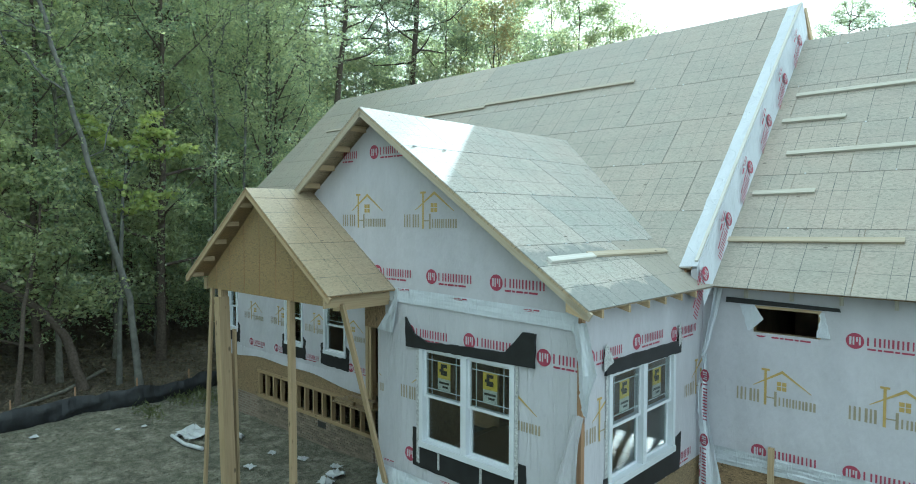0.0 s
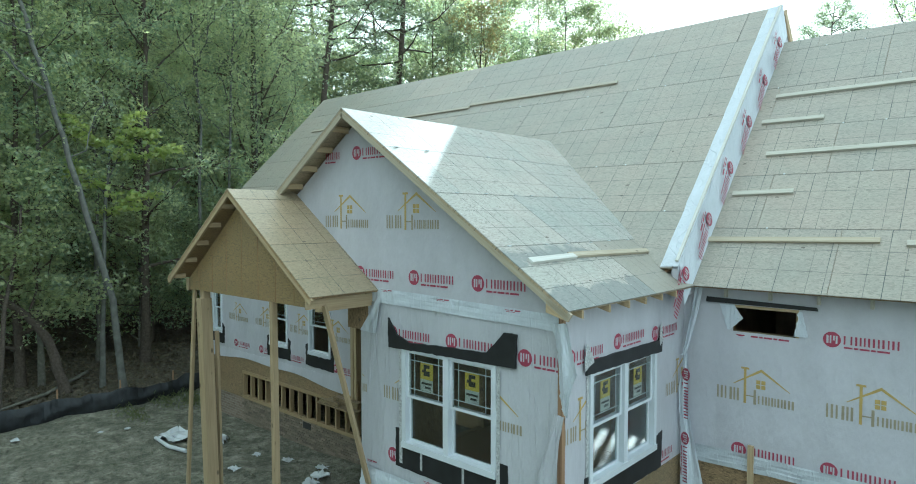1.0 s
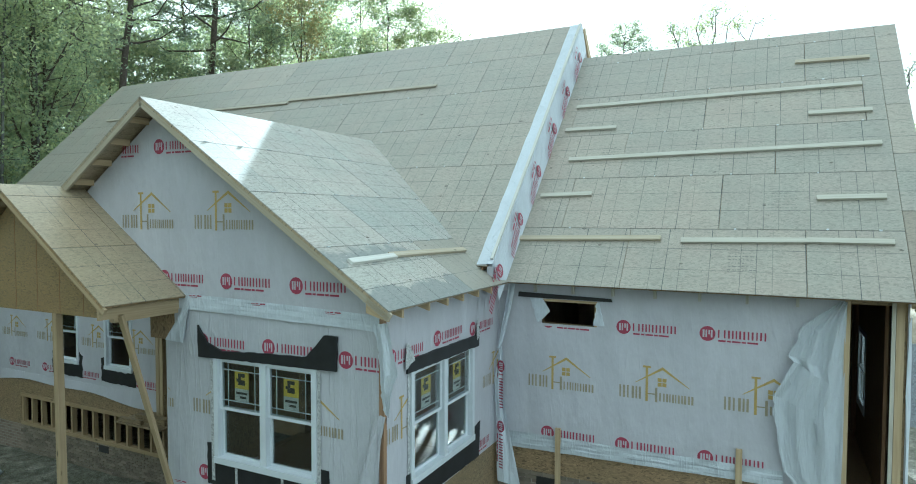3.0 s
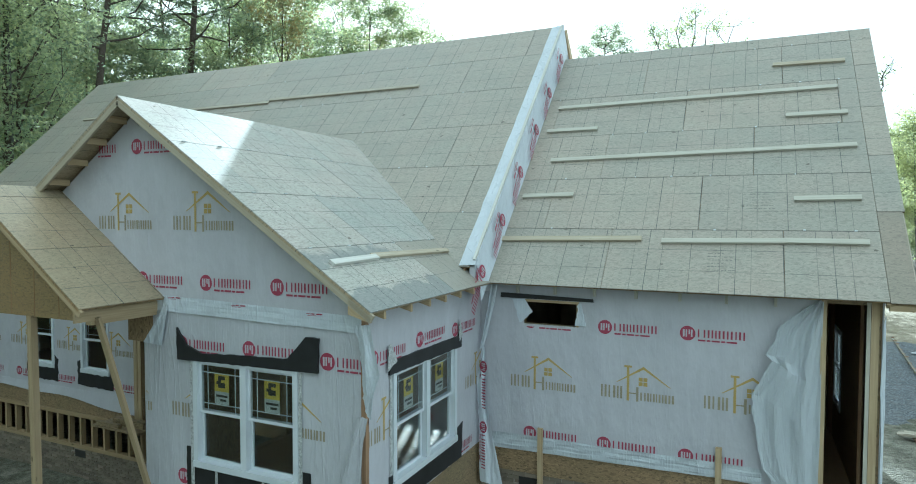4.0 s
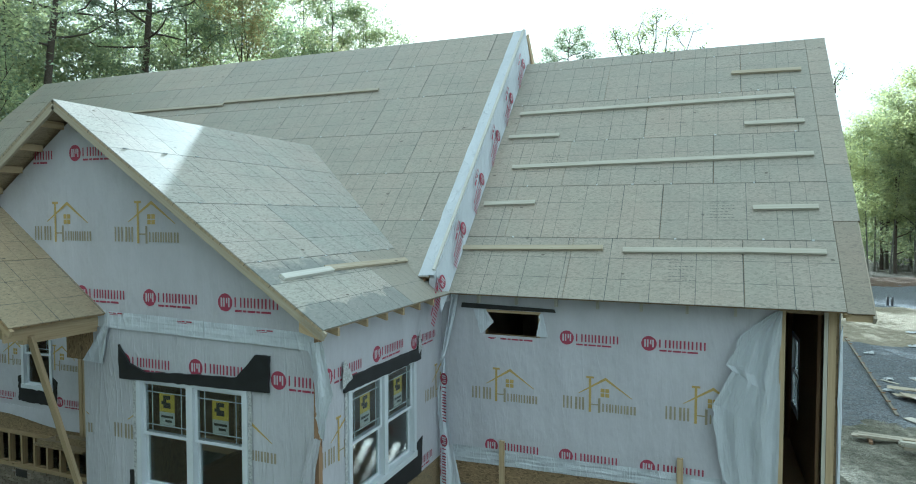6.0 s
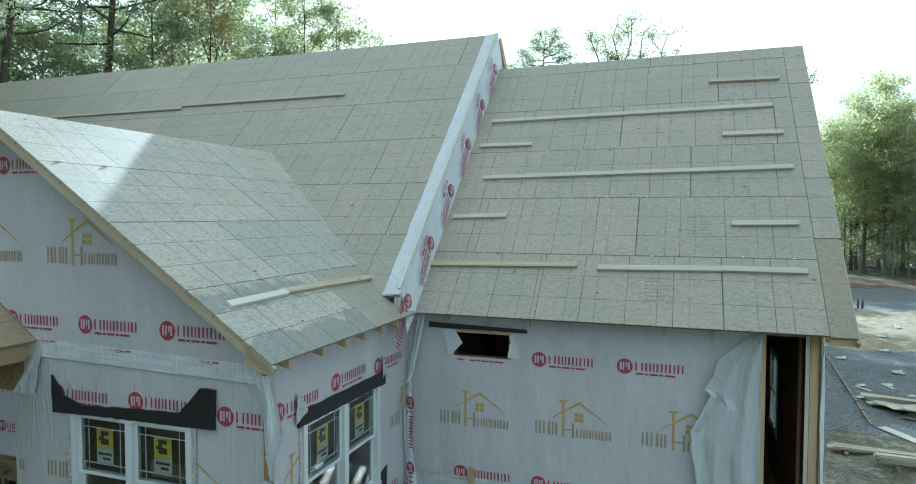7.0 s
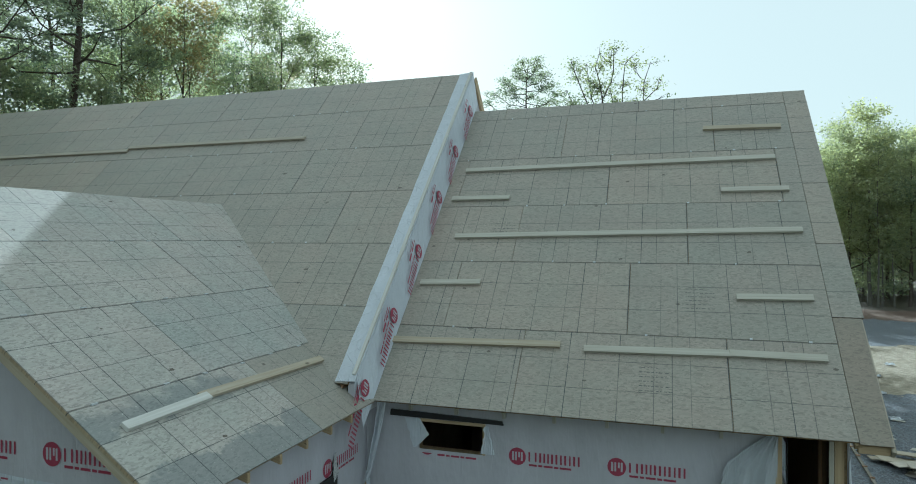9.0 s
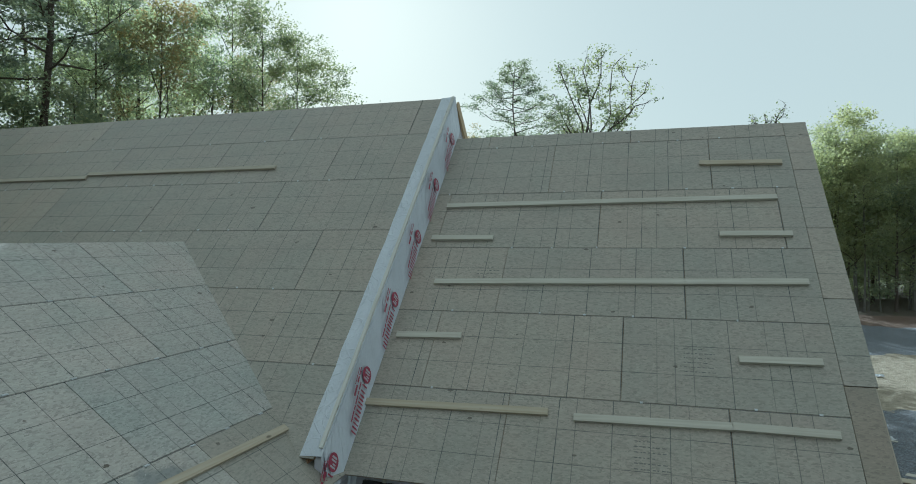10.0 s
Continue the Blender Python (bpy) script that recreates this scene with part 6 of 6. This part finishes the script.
hanging = drape("wrap_strip", [(-4.09, 9.82, 2.93), (-4.16, 9.76, 2.36), (-4.14, 9.74, 2.1), (-4.12, 9.78, 1.6), (-4.12, 9.76, 1.2), (-4.1, 9.76, 0.7)], [(-4.06, 9.84, 2.93), (-4.0, 9.8, 2.5), (-4.03, 9.8, 2.15), (-3.93, 9.82, 1.6), (-3.82, 9.82, 1.1), (-3.72, 9.82, 0.65)], (0.4, -1, 0), 0.03, "torn pointed strip of wrap hanging in the inner corner", 1.6, 10, 24, 3)
for z in (2.62, 1.62):
    red_at(hanging, Matrix(((0, 0.37, 0.93, -4.03), (0, 0.93, -0.37, 9.715), (-1, 0, 0, z), (0, 0, 0, 1))) @ Matrix.Diagonal((0.9, 1, 0.75, 1)))
drape("wrap_flap", [(-4.30, 6.42, 3.8), (-4.22, 6.40, 3.5), (-4.18, 6.38, 3.2), (-4.16, 6.38, 2.95), (-4.12, 6.4, 2.75)], [(-4.10, 6.42, 3.82), (-3.99, 6.36, 3.55), (-3.88, 6.3, 3.28), (-4.0, 6.34, 3.02), (-4.07, 6.4, 2.72)], (0.3, -1, 0), 0.022, "torn flap of wrap at the corner", 1.4, 14, 26, 4)
drape("wrap_flap", [(-4.26, 6.41, 2.72), (-4.36, 6.39, 2.3), (-4.45, 6.37, 1.95), (-4.5, 6.36, 1.4)], [(-4.12, 6.41, 2.72), (-4.17, 6.39, 2.4), (-4.2, 6.38, 1.95), (-4.22, 6.38, 1.4)], (0.2, -1, 0), 0.018, "loose lower edge of wrap at the corner", 1.3, 14, 26, 5, WRAP_SLACK)
drape("wrap_flap", [(-7.46, 6.44, 3.86), (-7.62, 6.43, 3.6), (-7.85, 6.42, 3.3)], [(-7.36, 6.44, 3.86), (-7.42, 6.43, 3.6), (-7.5, 6.43, 3.28)], (0, -1, 0), 0.012, "folded corner of wrap under the porch eave", 1.2, 8, 10, 6)
drape("wrap_hem", [(-7.86, GY - 0.012, 4.0), (-7.86, GY - 0.014, 3.78)], [(-4.22, GY - 0.012, 3.9), (-4.22, GY - 0.014, 3.70)], (0, -1, 0), 0.010, "overlapping seam of wrap across the gable wall", 6, 60, 8, 12)
drape("wrap_flap", [(-3.62, Y, 3.74), (-3.55, Y, 3.55), (-3.5, Y, 3.36)], [(-3.40, Y - 0.01, 3.74), (-3.26, Y - 0.03, 3.55), (-3.46, Y - 0.01, 3.36)], (0, -1, 0), 0.008, "cut flap of wrap at the small opening", 1, 6, 8, 7)
drape("wrap_flap", [(-2.52, Y - 0.01, 3.72), (-2.54, Y - 0.02, 3.55), (-2.58, Y - 0.01, 3.36)], [(-2.48, Y, 3.72), (-2.44, Y, 3.55), (-2.40, Y, 3.37)], (0, -1, 0), 0.008, "cut flap of wrap at the small opening", 1, 6, 8, 8)
drape("wrap_hem", [(-4.0, Y, 1.50), (-4.0, Y - 0.02, 1.25)], [(0.1, Y, 1.54), (0.1, Y - 0.02, 1.33)], (0, -1, 0), 0.018, "crumpled lower hem of the wall wrap", 7, 60, 8, 9, WRAP_THIN)
drape("wrap_hem", [(-7.86, GY - 0.02, 1.2), (-7.86, GY - 0.04, 0.85)], [(-4.5, GY - 0.02, 1.2), (-4.5, GY - 0.04, 0.8)], (0, -1, 0), 0.02, "crumpled lower hem of the front wrap", 5, 40, 6, 10)
drape("wrap_flap", [(END_X + 0.0, RIGHT_Y - 0.03, 3.7), (END_X + 0.0, RIGHT_Y - 0.02, 2.5), (END_X, RIGHT_Y - 0.03, 0.9)], [(END_X + 0.05, RIGHT_Y + 0.12, 3.8), (END_X + 0.07, RIGHT_Y + 0.12, 2.5), (END_X + 0.05, RIGHT_Y + 0.12, 0.9)], (1, -0.6, 0), 0.015, "loose white edge of wrap at the house corner", 0.8, 6, 18, 11)

# leaning boards at the low wall
for x, z0, z1 in ((-3.12, 0.74, 1.67), (-0.46, 0.6, 1.77)):
    single("batten", Build().beam((x, RIGHT_Y - 0.05, z0), (x, RIGHT_Y - 0.05, z1), 0.085, 0.04, (0, 1, 0)), LUMBER, "upright timber batten nailed against the wall", "board")


# ---- clutter on the ground ----
def lying(name, x, y, length, turn, w, h, mat, label, category, z=0.0, tilt=0.0, group=""):
    m = pose(x, y, ground_z(x, y) + z + h / 2, 0, tilt, turn)
    b = Build().beam((-length / 2, 0, 0), (length / 2, 0, 0), w, h)
    b.v = [tuple(m @ Vector(p)) for p in b.v]
    return single(name, b, mat, label, category, group)


rng = random.Random(21)
for k in range(24):
    lying("plank", 6.75 + rng.uniform(-0.4, 1.6), 23.2 + rng.uniform(-1.5, 1.3), rng.uniform(1.4, 2.8), rng.uniform(-40, 30), rng.uniform(0.2, 0.5), 0.018, rng.choice((LUMBER_GREY, LUMBER_PALE, LUMBER_TAN)),
          "weathered plank thrown on a heap", "plank", 0.02 + 0.024 * (k // 2), rng.uniform(-5, 5), "planks in the yard")
lying("plank", 5.45, 20.5, 1.6, -62, 0.3, 0.02, LUMBER_PALE, "single pale plank lying on the gravel", "plank", 0.02)
for x, y, l, a in ((5.67, 25.7, 0.6, -50), (6.58, 26.2, 0.5, -70), (7.5, 28.4, 0.35, -30)):
    lying("plank", x, y, l, a, 0.12, 0.02, LUMBER_PALE, "short white offcut on the gravel", "plank", 0.02)
for k in range(4):
    lying("plank", 4.25 + 0.06 * k, 18.75 + 0.16 * (k % 2), 1.9, -6 + rng.uniform(-3, 3), 0.14, 0.03, LUMBER_GREY, "grey board in a low stack", "plank", 0.06 + 0.035 * (k // 2), 0, "boards in a stack")
for k in range(10):
    lying("plank", 5.35 + rng.uniform(-0.06, 0.06), 18.02 + 0.15 * (k % 2), 2.3, -3 + rng.uniform(-2, 2), 0.14, 0.036, rng.choice((LUMBER_GREY, LUMBER_PALE, LUMBER_TAN)),
          "pale board in a neat stack on bearers", "plank", 0.08 + 0.042 * (k // 2), 0, "boards in a stack")
for x in (4.6, 6.0):
    lying("bearer", x, 18.1, 0.5, 85, 0.08, 0.08, LUMBER_DARK, "short bearer under a stack of boards", "board", 0.0)
for x in (3.7, 4.7):
    lying("bearer", x, 18.8, 0.5, 85, 0.08, 0.08, LUMBER_DARK, "short bearer under a stack of boards", "board", 0.0)
rail = thing("cleated_plank", "long walking plank with nailed cleats on gravel", "plank", (5.3, 28, ground_z(5.3, 28)))
part("plank", Build().beam((5.86, 34.5, ground_z(5.86, 34.5) + 0.06), (4.86, 21.3, ground_z(4.86, 21.3) + 0.06), 0.075, 0.05), WEATHERED, rail)
for k in range(14):
    f = (k + 0.5) / 14
    cx, cy = 5.86 - 1.0 * f, 34.5 - 13.2 * f
    part("cleat", Build().beam((cx - 0.06, cy, ground_z(cx, cy) + 0.1), (cx + 0.06, cy, ground_z(cx, cy) + 0.1), 0.05, 0.03), LUMBER_DARK, rail)


def scrap(x, y, s, seed, mat=PLASTIC):
    r = random.Random(seed)
    b = Build()
    n = 6
    def edge(i, j):
        return 0.3 * s * noise.noise((i * 0.9 + seed, j * 0.9, 4.0))

    g = [[(x + s * (i / n - 0.5) * (1.1 + 0.2 * r.random()) + edge(i, j), y + s * (j / n - 0.5) * (0.8 + 0.2 * r.random()) + edge(j, i), ground_z(x, y) + 0.03 + s * 0.4 * abs(noise.noise((i * 1.1, j * 1.1, seed)))) for i in range(n + 1)] for j in range(n + 1)]
    for j in range(n):
        for i in range(n):
            if (i in (0, n - 1)) + (j in (0, n - 1)) < 2:
                b.face([g[j][i], g[j][i + 1], g[j + 1][i + 1], g[j + 1][i]], smooth=True)
    single("scrap", b, mat, "crumpled white scrap lying on the dirt", "litter", "scraps on the ground")


for k, (x, y, s) in enumerate(((-17.3, 7.6, 0.7), (-16.2, 8.3, 0.5), (-18.9, 7.0, 0.16), (-19.2, 6.4, 0.14), (-13.9, 7.5, 0.25), (-14.4, 8.4, 0.2), (-13.5, 8.7, 0.25), (-12.0, 8.6, 0.4), (-11.8, 8.2, 0.35), (-12.4, 8.9, 0.25),
                                (-20.1, 4.6, 0.2), (5.4, 24.5, 0.3), (6.1, 30.8, 0.3), (7.5, 28.6, 0.35), (6.6, 26.5, 0.3), (5.7, 26.0, 0.25), (9.0, 36.5, 0.4), (8.2, 33.0, 0.35), (10.6, 40.0, 0.4), (9.8, 30.5, 0.3))):
    scrap(x, y, s, k)
pipe = Build()
pipe.tube([(-17.5, 7.2, ground_z(-17.5, 7.2) + 0.06), (-16.7, 7.2, ground_z(-16.7, 7.2) + 0.06), (-15.9, 7.3, ground_z(-15.9, 7.3) + 0.06)], [0.05, 0.05, 0.05], 10)
single("drain_pipe", pipe, PLASTIC, "white plastic pipe lying on the dirt", "pipe")
for x in (10.5, 10.75):
    p = Build()
    z = ground_z(x, 47.7)
    p.tube([(x, 47.7, z - 0.1), (x, 47.7, z + 0.3), (x, 47.7, z + 0.55)], [0.07, 0.07, 0.07], 10)
    single("marker_post", p, STEEL, "short dark post at the road's edge", "post")
log = Build()
log.tube([(-25.6, 8.1, ground_z(-25.6, 8.1) + 0.2), (-24.2, 6.4, ground_z(-24.2, 6.4) + 0.12), (-23.4, 4.8, ground_z(-23.4, 4.8) + 0.06)], [0.07, 0.06, 0.03], 7)
single("fallen_branch", log, BARK_PALE, "dead fallen branch on the leaf litter", "branch")


def litter_leaves():
    """Fallen leaves and twigs under the edge of the woods."""
    g = np.random.default_rng(5)
    n = 14000
    x = g.uniform(-36, -21.5, n)
    y = g.uniform(-2, 16, n)
    keep = x < -21.8 - 0.15 * (y - 4) * (y > 4)
    x, y = x[keep], y[keep]
    z = np.array([ground_z(p, q) for p, q in zip(x, y)]) + 0.03
    me = leaf_mesh("leaf_litter", np.stack([x, y, z], 1), g.uniform(0.07, 0.2, len(x)), 0.5, LITTER, g, 0.0)
    single("leaf_litter", me, LITTER, "brown fallen leaves and twigs under the trees", "leaves", kind="stuff")


LITTER = plain("dry_leaf", (0.14, 0.115, 0.08), 0.9, 0.6, 3.0)
litter_leaves()


def weeds():
    g = np.random.default_rng(9)
    pts = []
    for cx, cy, r, n in ((-20.6, 9.6, 0.8, 500), (-20.2, 7.6, 0.5, 200), (-21.0, 8.8, 0.6, 300)):
        for _ in range(n):
            x, y = g.normal(cx, r), g.normal(cy, r * 0.35)
            pts.append((x, y, ground_z(x, y) + abs(g.normal(0, 0.1))))
    me = leaf_mesh("weeds", np.array(pts), g.uniform(0.1, 0.25, len(pts)), 0.2, LEAF_DULL, g, -1.0)
    single("weeds", me, LEAF_DULL, "patchy green weeds on the bare dirt", "weeds", kind="stuff")


weeds()


def clods():
    """Loose lumps and stones on the bare dirt."""
    g = np.random.default_rng(14)
    b = Build()
    for _ in range(2600):
        x, y = g.uniform(-22, -8.5), g.uniform(2.5, 9.3)
        if x < -20.9 or (x > -11.5 and y > 5.0):
            continue
        r = 0.02 + 0.05 * g.random() ** 3
        z = ground_z(x, y)
        top = (x + g.normal(0, r * 0.3), y + g.normal(0, r * 0.3), z + r * g.uniform(0.5, 1.1))
        a0 = g.uniform(0, 6.28)
        ring = [(x + r * g.uniform(0.7, 1.4) * math.cos(a0 + 1.257 * k), y + r * g.uniform(0.7, 1.4) * math.sin(a0 + 1.257 * k), z - 0.02) for k in range(5)]
        for k in range(5):
            b.face([ring[k], ring[(k + 1) % 5], top])
    single("clods", b, GROUND, "loose clods and stones on the bare dirt", "stones", kind="stuff")


clods()
